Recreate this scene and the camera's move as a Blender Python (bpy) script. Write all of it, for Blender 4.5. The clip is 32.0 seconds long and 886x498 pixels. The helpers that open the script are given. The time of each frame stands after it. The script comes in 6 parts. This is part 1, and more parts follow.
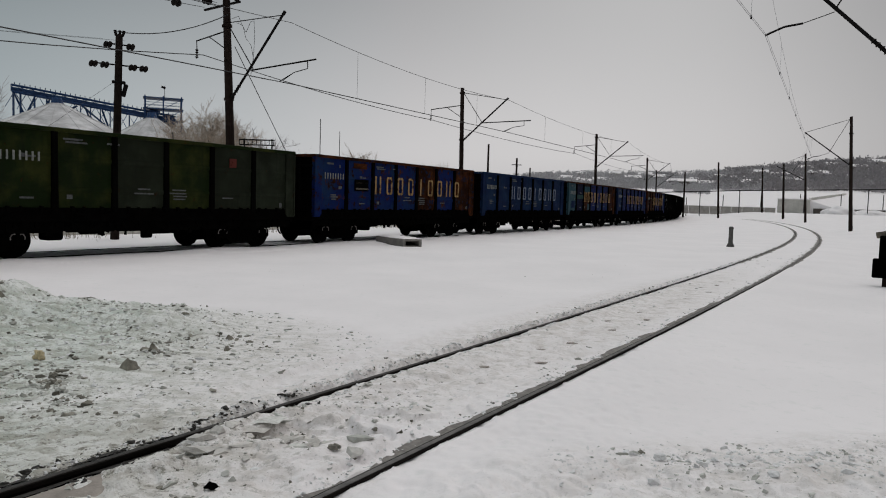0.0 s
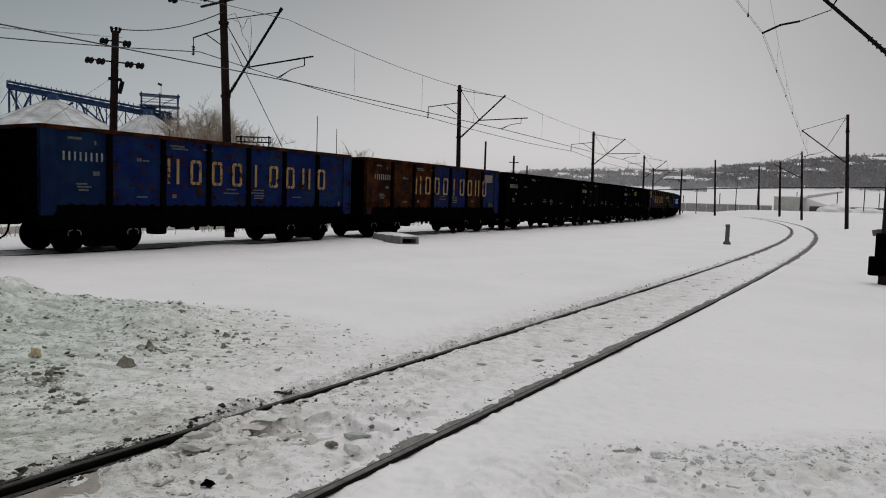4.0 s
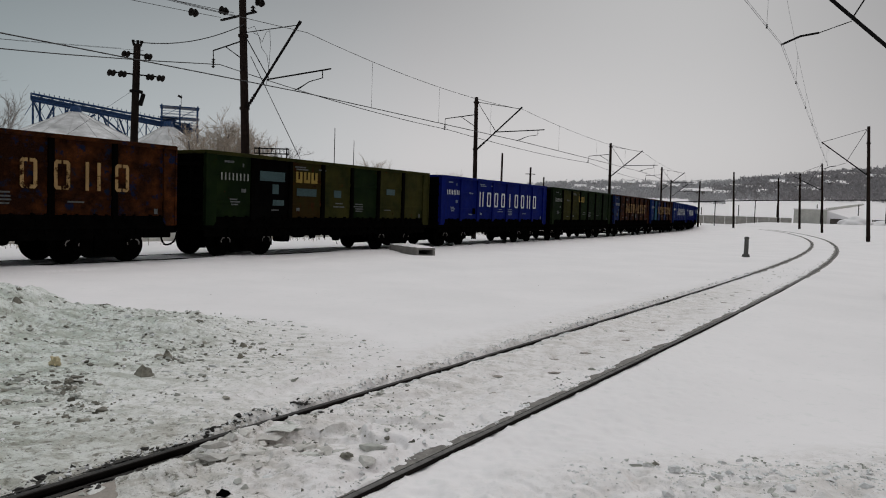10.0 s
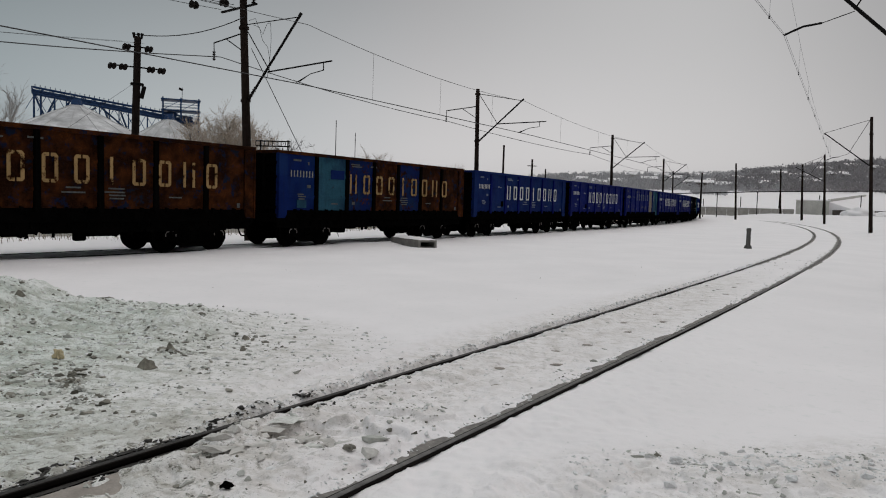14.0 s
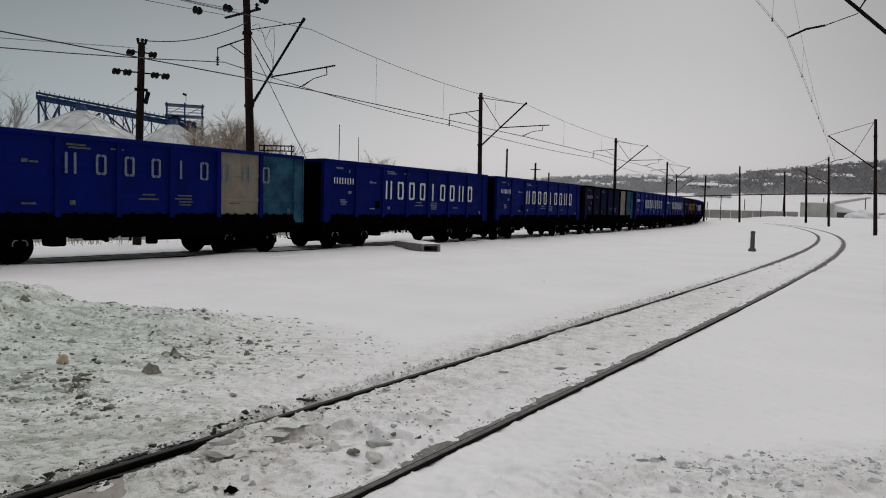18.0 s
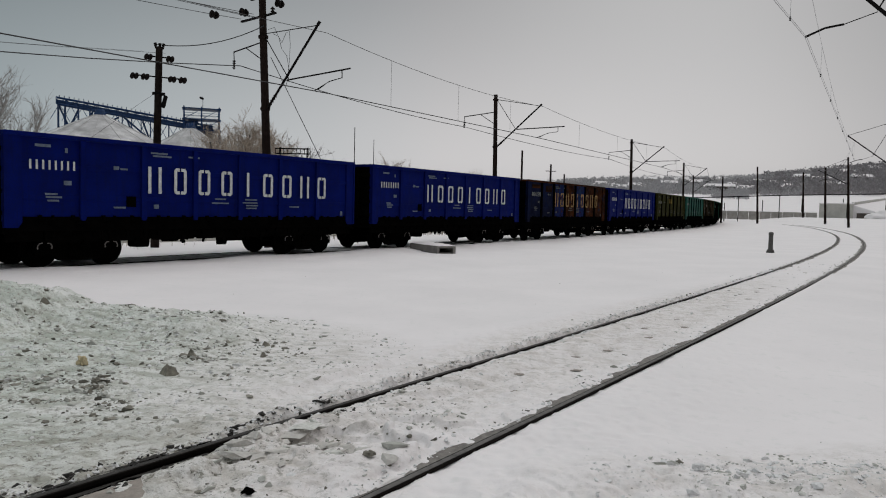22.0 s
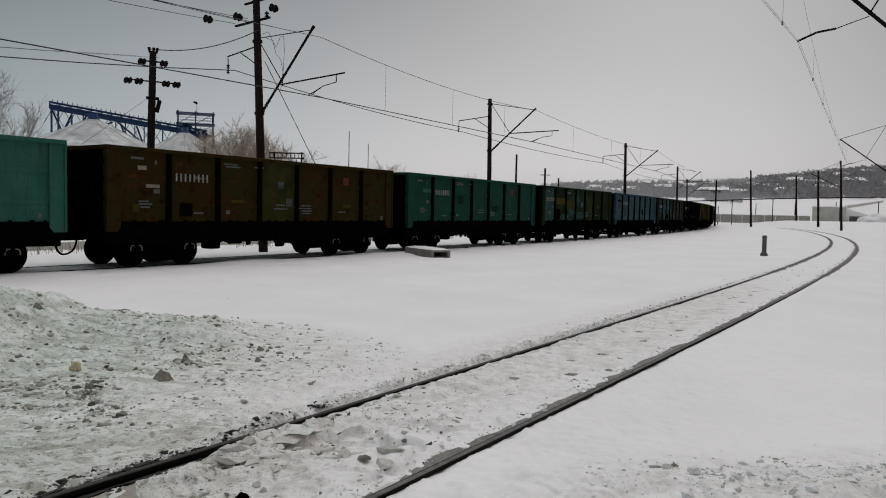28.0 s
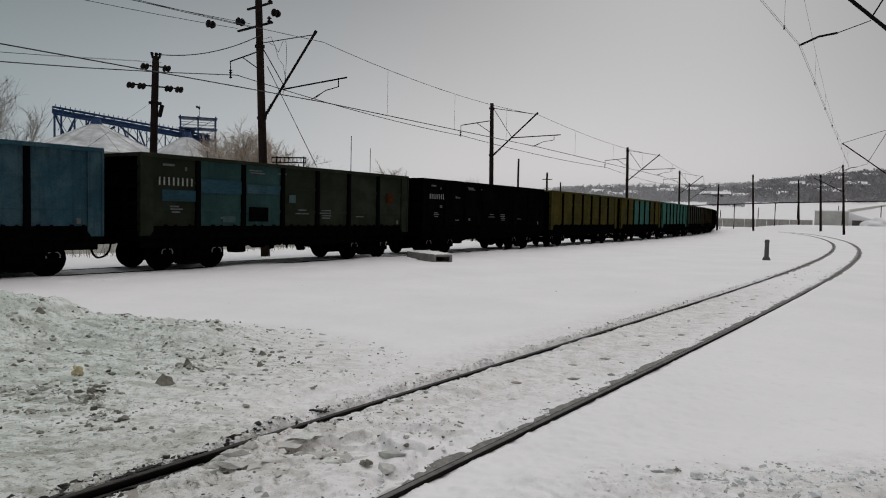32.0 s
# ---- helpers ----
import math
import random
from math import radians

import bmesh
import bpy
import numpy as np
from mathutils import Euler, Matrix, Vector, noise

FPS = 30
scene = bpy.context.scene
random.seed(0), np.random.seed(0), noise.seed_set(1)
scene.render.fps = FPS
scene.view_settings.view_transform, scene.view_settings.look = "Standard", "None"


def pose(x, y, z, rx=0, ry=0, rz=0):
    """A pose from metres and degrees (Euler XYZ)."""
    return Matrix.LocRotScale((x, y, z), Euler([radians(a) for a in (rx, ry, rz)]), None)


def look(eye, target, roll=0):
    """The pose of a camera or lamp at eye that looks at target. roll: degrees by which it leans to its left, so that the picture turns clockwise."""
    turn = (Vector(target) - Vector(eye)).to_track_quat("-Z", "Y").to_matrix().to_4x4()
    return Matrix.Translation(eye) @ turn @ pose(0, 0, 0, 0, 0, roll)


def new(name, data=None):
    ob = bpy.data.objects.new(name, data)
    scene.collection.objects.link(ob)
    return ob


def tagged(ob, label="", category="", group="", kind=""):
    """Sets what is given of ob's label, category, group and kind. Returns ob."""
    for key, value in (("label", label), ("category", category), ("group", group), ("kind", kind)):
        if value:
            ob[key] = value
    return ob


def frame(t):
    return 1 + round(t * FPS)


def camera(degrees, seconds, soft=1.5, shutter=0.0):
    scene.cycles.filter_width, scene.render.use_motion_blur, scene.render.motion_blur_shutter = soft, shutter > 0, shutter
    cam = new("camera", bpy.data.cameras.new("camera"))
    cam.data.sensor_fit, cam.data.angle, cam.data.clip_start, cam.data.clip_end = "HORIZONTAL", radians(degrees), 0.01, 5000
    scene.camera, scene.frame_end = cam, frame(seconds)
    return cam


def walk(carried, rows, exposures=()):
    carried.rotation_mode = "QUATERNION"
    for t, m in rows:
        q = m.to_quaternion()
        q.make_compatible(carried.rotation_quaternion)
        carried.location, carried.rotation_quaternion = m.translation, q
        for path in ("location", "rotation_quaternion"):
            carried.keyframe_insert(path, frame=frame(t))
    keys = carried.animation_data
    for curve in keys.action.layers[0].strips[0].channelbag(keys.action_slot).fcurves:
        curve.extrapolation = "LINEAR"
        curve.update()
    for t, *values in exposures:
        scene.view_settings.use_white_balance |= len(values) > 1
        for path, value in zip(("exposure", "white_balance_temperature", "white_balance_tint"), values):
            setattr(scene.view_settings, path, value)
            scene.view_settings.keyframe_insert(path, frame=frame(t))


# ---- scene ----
cam = camera(63.1, 32.0, soft=1.05)
PATH = [
    (0.0, 0.12, -3.89, -1.72),
    (0.5, 0.12, -3.77, -1.68),
    (1.0, 0.08, -3.9, -1.58),
    (1.5, 0.02, -3.85, -1.41),
    (2.0, 0.18, -3.78, -1.57),
    (2.5, 0.12, -4.05, -1.58),
    (3.0, -0.03, -4.3, -1.79),
    (3.5, -0.16, -4.21, -1.79),
    (5.5, 0.18, -3.87, -1.67),
    (6.0, 0.01, -3.9, -1.89),
    (6.5, 0.06, -3.95, -1.8),
    (7.0, 0.13, -3.85, -1.85),
    (7.5, -0.09, -3.61, -1.92),
    (8.0, 0.37, -3.54, -1.81),
    (8.5, 0.33, -3.4, -1.88),
    (9.0, 0.62, -3.57, -1.77),
    (9.5, 0.94, -3.35, -1.83),
    (10.0, 1.19, -3.22, -1.92),
    (10.5, 0.99, -3.19, -1.74),
    (11.0, 1.17, -3.33, -1.77),
    (11.5, 1.28, -3.49, -1.7),
    (12.0, 1.01, -3.68, -1.74),
    (12.5, 1.18, -3.82, -1.81),
    (13.0, 1.2, -3.67, -1.82),
    (13.5, 1.23, -3.89, -1.73),
    (14.0, 1.32, -3.84, -1.76),
    (14.5, 1.29, -3.77, -1.78),
    (16.5, 1.46, -3.47, -1.69),
    (17.0, 1.54, -3.26, -1.4),
    (17.5, 1.67, -3.29, -1.38),
    (18.0, 1.59, -3.54, -1.55),
    (18.5, 1.64, -3.46, -1.63),
    (19.0, 1.78, -3.34, -1.46),
    (19.5, 2.33, -3.53, -1.45),
    (20.0, 2.6, -3.35, -1.43),
    (20.5, 2.82, -3.3, -1.67),
    (21.0, 2.74, -3.22, -1.46),
    (21.5, 2.68, -3.28, -1.39),
    (22.0, 2.79, -3.41, -1.36),
    (22.5, 2.52, -3.45, -1.36),
    (23.0, 2.4, -3.22, -1.45),
    (23.5, 2.45, -3.21, -1.33),
    (24.0, 2.44, -3.21, -1.45),
    (24.5, 2.65, -3.28, -1.45),
    (25.0, 2.53, -3.18, -1.35),
    (25.5, 2.56, -3.21, -1.51),
    (27.5, 2.57, -3.02, -1.27),
    (28.0, 2.36, -3.08, -1.24),
    (28.5, 1.86, -3.2, -1.38),
    (29.0, 1.88, -3.12, -1.23),
    (29.5, 1.86, -3.19, -1.31),
    (30.0, 2.01, -3.26, -1.26),
    (30.5, 2.22, -3.31, -1.21),
    (31.0, 2.23, -3.04, -1.16),
    (31.5, 2.29, -2.86, -1.32),
    (32.0, 2.52, -2.74, -1.21),
]
EYE = 1.88
walk(cam, [(t, pose(0, 0, EYE, 90 + p, r, yaw)) for t, yaw, p, r in PATH])

# ---- sky and sun: a closed winter overcast, brighter towards the horizon ----
world = bpy.data.worlds.new("overcast")
scene.world = world
world.use_nodes = True
wn, wl = world.node_tree.nodes, world.node_tree.links
wn.clear()
sky = wn.new("ShaderNodeTexSky")
sky.sky_type, sky.sun_disc = "NISHITA", False
sky.sun_elevation, sky.sun_rotation = radians(38), radians(20)
sky.air_density, sky.dust_density = 1.0, 4.0
wash = wn.new("ShaderNodeHueSaturation")
wash.inputs["Saturation"].default_value, wash.inputs["Value"].default_value = 0.12, 0.09
coord = wn.new("ShaderNodeTexCoord")
split = wn.new("ShaderNodeSeparateXYZ")
ramp = wn.new("ShaderNodeValToRGB")
ramp.color_ramp.elements[0].color = (0.50, 0.50, 0.51, 1)
ramp.color_ramp.elements[1].color = (1.50, 1.49, 1.50, 1)
for p, c in ((0.53, (0.388, 0.380, 0.387, 1)), (0.67, (0.108, 0.114, 0.120, 1))):
    ramp.color_ramp.elements.new(p).color = c
half = wn.new("ShaderNodeMath")
half.operation = "MULTIPLY_ADD"
half.inputs[1].default_value, half.inputs[2].default_value = 0.5, 0.5
clouds = wn.new("ShaderNodeTexNoise")
clouds.inputs["Scale"].default_value, clouds.inputs["Detail"].default_value = 2.2, 4
cramp = wn.new("ShaderNodeMapRange")
cramp.inputs[3].default_value, cramp.inputs[4].default_value = 0.90, 1.08
tint = wn.new("ShaderNodeMixRGB")
tint.blend_type = "MULTIPLY"
tint.inputs[0].default_value = 1
veil = wn.new("ShaderNodeMixRGB")
veil.inputs[0].default_value = 0.15
glow = wn.new("ShaderNodeVectorMath")
glow.operation = "DOT_PRODUCT"
glow.inputs[1].default_value = (-0.13, 0.99, 0.0)
fall = wn.new("ShaderNodeMapRange")
for i, v in ((1, 0.62), (2, 1.0), (3, 0.53), (4, 1.06)):
    fall.inputs[i].default_value = v
side = wn.new("ShaderNodeMapRange")
for i, v in ((1, -0.55), (2, -0.05), (3, 1.0), (4, 0.0)):
    side.inputs[i].default_value = v
cold = wn.new("ShaderNodeMixRGB")
cold.inputs[1].default_value, cold.inputs[2].default_value = (1.0, 0.998, 1.0, 1), (0.86, 0.98, 1.01, 1)
shade = wn.new("ShaderNodeMixRGB")
shade.blend_type = "MULTIPLY"
shade.inputs[0].default_value = 1
dim = wn.new("ShaderNodeMixRGB")
dim.blend_type = "MULTIPLY"
dim.inputs[0].default_value = 1
back = wn.new("ShaderNodeBackground")
back.inputs["Strength"].default_value = 1.0
out = wn.new("ShaderNodeOutputWorld")
for a, b in ((coord.outputs["Generated"], split.inputs[0]), (coord.outputs["Generated"], clouds.inputs["Vector"]), (split.outputs["Z"], half.inputs[0]),
             (half.outputs[0], ramp.inputs[0]), (clouds.outputs[0], cramp.inputs[0]), (ramp.outputs[0], tint.inputs[1]), (cramp.outputs[0], tint.inputs[2]),
             (sky.outputs[0], wash.inputs["Color"]), (tint.outputs[0], veil.inputs[1]), (wash.outputs[0], veil.inputs[2]),
             (coord.outputs["Generated"], glow.inputs[0]), (glow.outputs["Value"], fall.inputs[0]), (veil.outputs[0], dim.inputs[1]), (fall.outputs[0], dim.inputs[2]), (split.outputs["X"], side.inputs[0]), (side.outputs[0], cold.inputs[0]), (dim.outputs[0], shade.inputs[1]), (cold.outputs[0], shade.inputs[2]), (shade.outputs[0], back.inputs["Color"]), (back.outputs[0], out.inputs["Surface"])):
    wl.new(a, b)
sun = new("sun", bpy.data.lights.new("sun", "SUN"))
sun.data.energy, sun.data.angle, sun.data.color = 0.35, radians(40), (1.0, 0.96, 0.92)
sun.matrix_world = look((0, 0, 60), (-10, -30, 0))
scene.view_settings.exposure = 0.31


# ---- materials ----
def material(name, rough=0.8, metal=0.0, spec=0.5):
    m = bpy.data.materials.new(name)
    m.use_nodes = True
    n = m.node_tree.nodes
    b = n["Principled BSDF"]
    b.inputs["Roughness"].default_value, b.inputs["Metallic"].default_value = rough, metal
    b.inputs["Specular IOR Level"].default_value = spec
    return m, n, m.node_tree.links, b


def noise_node(n, l, vec, scale, detail=5, rough=0.6):
    t = n.new("ShaderNodeTexNoise")
    t.inputs["Scale"].default_value, t.inputs["Detail"].default_value, t.inputs["Roughness"].default_value = scale, detail, rough
    if vec is not None:
        l.new(vec, t.inputs["Vector"])
    return t.outputs[0]


def ranged(n, l, src, lo, hi, a=0.0, b=1.0):
    r = n.new("ShaderNodeMapRange")
    for i, v in ((1, lo), (2, hi), (3, a), (4, b)):
        r.inputs[i].default_value = v
    l.new(src, r.inputs[0])
    return r.outputs[0]


def blend(n, l, fac, c1, c2, mode="MIX"):
    x = n.new("ShaderNodeMixRGB")
    x.blend_type = mode
    if isinstance(fac, float):
        x.inputs[0].default_value = fac
    else:
        l.new(fac, x.inputs[0])
    for i, c in ((1, c1), (2, c2)):
        if isinstance(c, tuple):
            x.inputs[i].default_value = (*c, 1)
        else:
            l.new(c, x.inputs[i])
    return x.outputs[0]


def bump(n, l, b, height, strength=0.3, dist=0.02):
    k = n.new("ShaderNodeBump")
    k.inputs["Strength"].default_value, k.inputs["Distance"].default_value = strength, dist
    l.new(height, k.inputs["Height"])
    l.new(k.outputs[0], b.inputs["Normal"])


def spot(n, l, shift=True):
    """Object coordinates moved by the object's random number, so that alike pieces differ."""
    c = n.new("ShaderNodeTexCoord").outputs["Object"]
    if not shift:
        return c
    info = n.new("ShaderNodeObjectInfo")
    v = n.new("ShaderNodeVectorMath")
    v.operation = "MULTIPLY_ADD"
    l.new(info.outputs["Random"], v.inputs[0])
    v.inputs[1].default_value = (91, 57, 33)
    l.new(c, v.inputs[2])
    return v.outputs[0]


def plain(name, c, rough=0.8, metal=0.0, scale=6.0, var=0.35, bumps=0.15, spec=0.4):
    """A worn plain surface: two scales of light and dark round one colour."""
    m, n, l, b = material(name, rough, metal, spec)
    v = spot(n, l)
    a = noise_node(n, l, v, scale)
    f = noise_node(n, l, v, scale * 9, 3)
    c1 = blend(n, l, ranged(n, l, a, 0.3, 0.7), tuple(x * (1 - var) for x in c), tuple(min(1, x * (1 + var)) for x in c))
    c2 = blend(n, l, ranged(n, l, f, 0.35, 0.65, 0.0, 0.35), c1, tuple(x * 0.6 for x in c))
    l.new(c2, b.inputs["Base Color"])
    if bumps:
        bump(n, l, b, f, bumps, 0.01)
    return m


RUST = (0.085, 0.025, 0.0065)


def paint(name, c, rust=0.1, dirt=0.3, rough=0.62, second=None, gloss=0.035, rustcol=RUST):
    """Wagon paint: fading in blotches, rust where it has gone, grime at two scales, vertical runs."""
    m, n, l, b = material(name, rough, 0.0, gloss)
    v = spot(n, l)
    st = n.new("ShaderNodeMapping")
    st.inputs["Scale"].default_value = (5.0, 5.0, 0.35)
    l.new(v, st.inputs["Vector"])
    big = noise_node(n, l, v, 1.1, 4)
    mid = noise_node(n, l, v, 3.2, 7, 0.7)
    fine = noise_node(n, l, v, 26, 4)
    run = noise_node(n, l, st.outputs[0], 1.6, 4)
    col = blend(n, l, ranged(n, l, big, 0.3, 0.7), tuple(x * 0.8 for x in c), tuple(min(1, x * 1.2) for x in c))
    if second:
        col = blend(n, l, ranged(n, l, noise_node(n, l, v, 0.9, 5), 0.46, 0.64), col, second)
    col = blend(n, l, ranged(n, l, run, 0.5, 0.75, 0.0, dirt), col, tuple(x * 0.45 + 0.004 for x in c))
    if rust > 0:
        lo = 0.72 - 0.44 * rust
        rc = blend(n, l, ranged(n, l, noise_node(n, l, v, 1.7, 6, 0.65), 0.44, 0.68), tuple(x * 0.08 for x in rustcol), rustcol)
        rc = blend(n, l, ranged(n, l, fine, 0.35, 0.7, 0.0, 0.7), rc, tuple(x * 0.4 for x in rustcol))
        col = blend(n, l, ranged(n, l, mid, lo, lo + 0.07), col, rc)
    col = blend(n, l, ranged(n, l, fine, 0.4, 0.75, 0.0, dirt * 0.6), col, (0.012, 0.011, 0.010))
    l.new(col, b.inputs["Base Color"])
    l.new(ranged(n, l, mid, 0.3, 0.7, rough - 0.12, min(1, rough + 0.2)), b.inputs["Roughness"])
    bump(n, l, b, mid, 0.18, 0.008)
    return m


def snow_material(name, dirty):
    m, n, l, b = material(name, 0.75, 0.0, 0.25)
    geo = n.new("ShaderNodeNewGeometry").outputs["Position"]
    a = noise_node(n, l, geo, 0.35, 4)
    f = noise_node(n, l, geo, 9, 6, 0.65)
    g = noise_node(n, l, geo, 60, 4)
    col = blend(n, l, ranged(n, l, a, 0.3, 0.7), (0.838, 0.811, 0.817), (0.908, 0.876, 0.882))
    col = blend(n, l, ranged(n, l, g, 0.55, 0.8, 0.0, 0.25), col, (0.66, 0.66, 0.66))
    if dirty:
        # trodden and ploughed snow holds grit: round the heap, along the siding and on the ridge
        mask = None
        for (cx, cy), (rx, ry), turn, amount in dirty:
            mp = n.new("ShaderNodeMapping")
            mp.vector_type = "TEXTURE"
            mp.inputs["Location"].default_value = (cx, cy, 0)
            mp.inputs["Rotation"].default_value = (0, 0, turn)
            mp.inputs["Scale"].default_value = (rx, ry, 1000)
            l.new(geo, mp.inputs["Vector"])
            ln = n.new("ShaderNodeVectorMath")
            ln.operation = "LENGTH"
            l.new(mp.outputs[0], ln.inputs[0])
            k = ranged(n, l, ln.outputs["Value"], 0.45, 1.0, amount, 0.0)
            if mask is None:
                mask = k
            else:
                x = n.new("ShaderNodeMath")
                x.operation = "MAXIMUM"
                l.new(mask, x.inputs[0])
                l.new(k, x.inputs[1])
                mask = x.outputs[0]
        d1 = noise_node(n, l, geo, 2.6, 7, 0.7)
        d2 = noise_node(n, l, geo, 11, 8, 0.75)
        sep = n.new("ShaderNodeSeparateXYZ")
        l.new(geo, sep.inputs[0])
        # greener, darker leftwards: lens falloff and cast painted in on top of grit
        green = ranged(n, l, sep.outputs[0], -1.2, -4.2)
        tone = blend(n, l, green, (0.78, 0.748, 0.725), (0.66, 0.725, 0.66))
        col = blend(n, l, ranged(n, l, mask, 0.0, 1.0, 0.0, 0.8), col, tone)
        col = blend(n, l, ranged(n, l, noise_node(n, l, geo, 6.5, 6, 0.7), 0.56, 0.66, 0.0, 0.5), col, (0.78, 0.78, 0.77))
        st = n.new("ShaderNodeMapping")
        st.inputs["Rotation"].default_value, st.inputs["Scale"].default_value = (0, 0, 0.55), (2.0, 5.0, 3.0)
        l.new(geo, st.inputs["Vector"])
        for src, lo, hi, c in ((noise_node(n, l, st.outputs[0], 1.0, 6, 0.62), 0.515, 0.60, blend(n, l, green, (0.50, 0.465, 0.42), (0.36, 0.39, 0.33))), (d1, 0.47, 0.62, blend(n, l, green, (0.66, 0.62, 0.585), (0.52, 0.575, 0.52))), (noise_node(n, l, geo, 6.0, 8, 0.72), 0.50, 0.585, blend(n, l, green, (0.56, 0.52, 0.485), (0.48, 0.50, 0.44))), (d2, 0.545, 0.60, (0.27, 0.26, 0.22)), (noise_node(n, l, geo, 30, 6, 0.75), 0.59, 0.64, (0.07, 0.06, 0.05))):
            x = n.new("ShaderNodeMath")
            x.operation = "MULTIPLY"
            l.new(mask, x.inputs[0])
            l.new(ranged(n, l, src, lo, hi), x.inputs[1])
            col = blend(n, l, x.outputs[0], col, c)
    l.new(col, b.inputs["Base Color"])
    bump(n, l, b, f, 0.2, 0.035)
    if dirty:
        k = [x for x in n if x.type == "BUMP"][0]
        k.inputs["Distance"].default_value = 0.06
        l.new(ranged(n, l, mask, 0.0, 1.0, 0.10, 0.9), k.inputs["Strength"])
    return m


SNOW = snow_material("snow", (((-6.6, 7.6), (6.4, 4.4), 0.35, 0.82), ((1.75, 10.65), (15.0, 1.40), 1.0, 0.36), ((3.2, 5.05), (3.6, 1.1), 0.2, 0.30), ((-3.6, 4.0), (4.2, 2.6), 0.8, 1.0)))
CLEAN_SNOW = snow_material("clean_snow", None)
ROOFSNOW = plain("grey_wind_blown_roof_snow", (0.56, 0.56, 0.565), 0.8, 0, 0.45, 0.42, 0.2)


def mixed(name, dark, light, power=1.0):
    """Lumps or twigs of one kind whose tone differs from piece to piece."""
    m, n, l, b = material(name, 0.92, 0.0, 0.2)
    isl = n.new("ShaderNodeNewGeometry").outputs["Random Per Island"]
    p = n.new("ShaderNodeMath")
    p.operation = "POWER"
    p.inputs[1].default_value = power
    l.new(isl, p.inputs[0])
    f = noise_node(n, l, spot(n, l, False), 22, 4)
    col = blend(n, l, p.outputs[0], dark, light)
    col = blend(n, l, ranged(n, l, f, 0.4, 0.7, 0.0, 0.5), col, dark)
    l.new(col, b.inputs["Base Color"])
    bump(n, l, b, f, 0.4, 0.01)
    return m


CLOD = mixed("dirty_snow_clod", (0.27, 0.27, 0.235), (0.72, 0.725, 0.69), 0.7)
WHITE_CLOD = plain("snow_clod", (0.79, 0.79, 0.79), 0.85, 0, 7, 0.10, 0.4)
BROWN_CLOD = mixed("earthy_clod", (0.085, 0.08, 0.065), (0.36, 0.345, 0.295))
YELLOW_CLOD = plain("yellowish_snow_clod", (0.55, 0.47, 0.30), 0.9, 0, 7, 0.3, 0.4)
SLUSH = plain("grey_slush", (0.21, 0.195, 0.18), 0.8, 0, 14, 0.45, 0.6)
SLUSH_AND_SHADE = plain("black_grit_and_gap_shade", (0.045, 0.042, 0.038), 0.9, 0, 18, 0.7, 0.8)
SMUDGE = plain("brownish_slush", (0.33, 0.295, 0.262), 0.8, 0, 9, 0.25, 0.4)
SLABSNOW = plain("packed_dirty_snow_slab", (0.62, 0.60, 0.565), 0.85, 0, 6, 0.18, 0.4)
STEEL = plain("rail_steel", (0.009, 0.0075, 0.0065), 0.95, 0.0, 3, 0.4, 0.2, 0.08)
DARKTOP = plain("grimy_rail_head", (0.030, 0.027, 0.024), 0.7, 0.0, 12, 0.6, 0.3)
RAILTOP = plain("slushy_rail_head", (0.12, 0.115, 0.11), 0.7, 0.0, 12, 0.5, 0.3)
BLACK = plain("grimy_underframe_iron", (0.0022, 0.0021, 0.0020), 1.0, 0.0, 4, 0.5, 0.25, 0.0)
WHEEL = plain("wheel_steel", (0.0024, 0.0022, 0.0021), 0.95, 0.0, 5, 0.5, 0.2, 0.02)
ADAPTER_GLINT = plain("adapter_highlight_grey", (0.22, 0.21, 0.20), 0.6, 0.2, 9, 0.4, 0.2)
CONCRETE = plain("weathered_concrete", (0.22, 0.21, 0.195), 0.9, 0, 3, 0.3, 0.3)
MAST = plain("dark_mast_concrete", (0.021, 0.014, 0.0115), 0.95, 0, 3, 0.5, 0.3, 0.1)
WOOD = plain("tarred_pole_wood", (0.018, 0.013, 0.011), 0.95, 0, 3, 0.5, 0.4, 0.1)
IRON = plain("dark_ironwork", (0.010, 0.009, 0.009), 0.9, 0.0, 5, 0.4, 0.1, 0.1)
SIDEWIRE = plain("weathered_copper_wire", (0.42, 0.425, 0.43), 0.8, 0.0, 2, 0.2, 0.0)
WIRE = plain("wire", (0.035, 0.035, 0.037), 0.6, 0.3, 2, 0.2, 0.0)
GLAZE = plain("brown_porcelain", (0.012, 0.009, 0.008), 0.7, 0, 5, 0.2, 0.0, 0.1)
BLUESTEEL = plain("blue_painted_steel", (0.007, 0.042, 0.130), 0.6, 0.0, 3, 0.35, 0.1)
SHEET = plain("galvanised_sheet", (0.42, 0.42, 0.42), 0.6, 0.2, 2, 0.2, 0.1)
# bark, twig and woodland tones are paled to paint in distance haze
BARK = plain("bare_bark", (0.14, 0.125, 0.115), 0.95, 0, 4, 0.4, 0.0)
PALETWIG = plain("pale_hazy_twigs", (0.33, 0.32, 0.305), 0.95, 0, 4, 0.3, 0.0)
TWIG = plain("bare_twigs", (0.40, 0.335, 0.27), 0.95, 0, 4, 0.4, 0.0)
FARWOOD = mixed("haze_paled_woods", (0.29, 0.275, 0.28), (0.42, 0.405, 0.415))
HAZYWOOD = mixed("haze_whitened_woods", (0.40, 0.395, 0.405), (0.52, 0.515, 0.525))
GRASS = plain("dead_grass", (0.24, 0.19, 0.13), 0.95, 0, 4, 0.4, 0.0)
POSTSTONE = plain("grey_post_concrete", (0.10, 0.098, 0.092), 0.9, 0, 6, 0.35, 0.3)
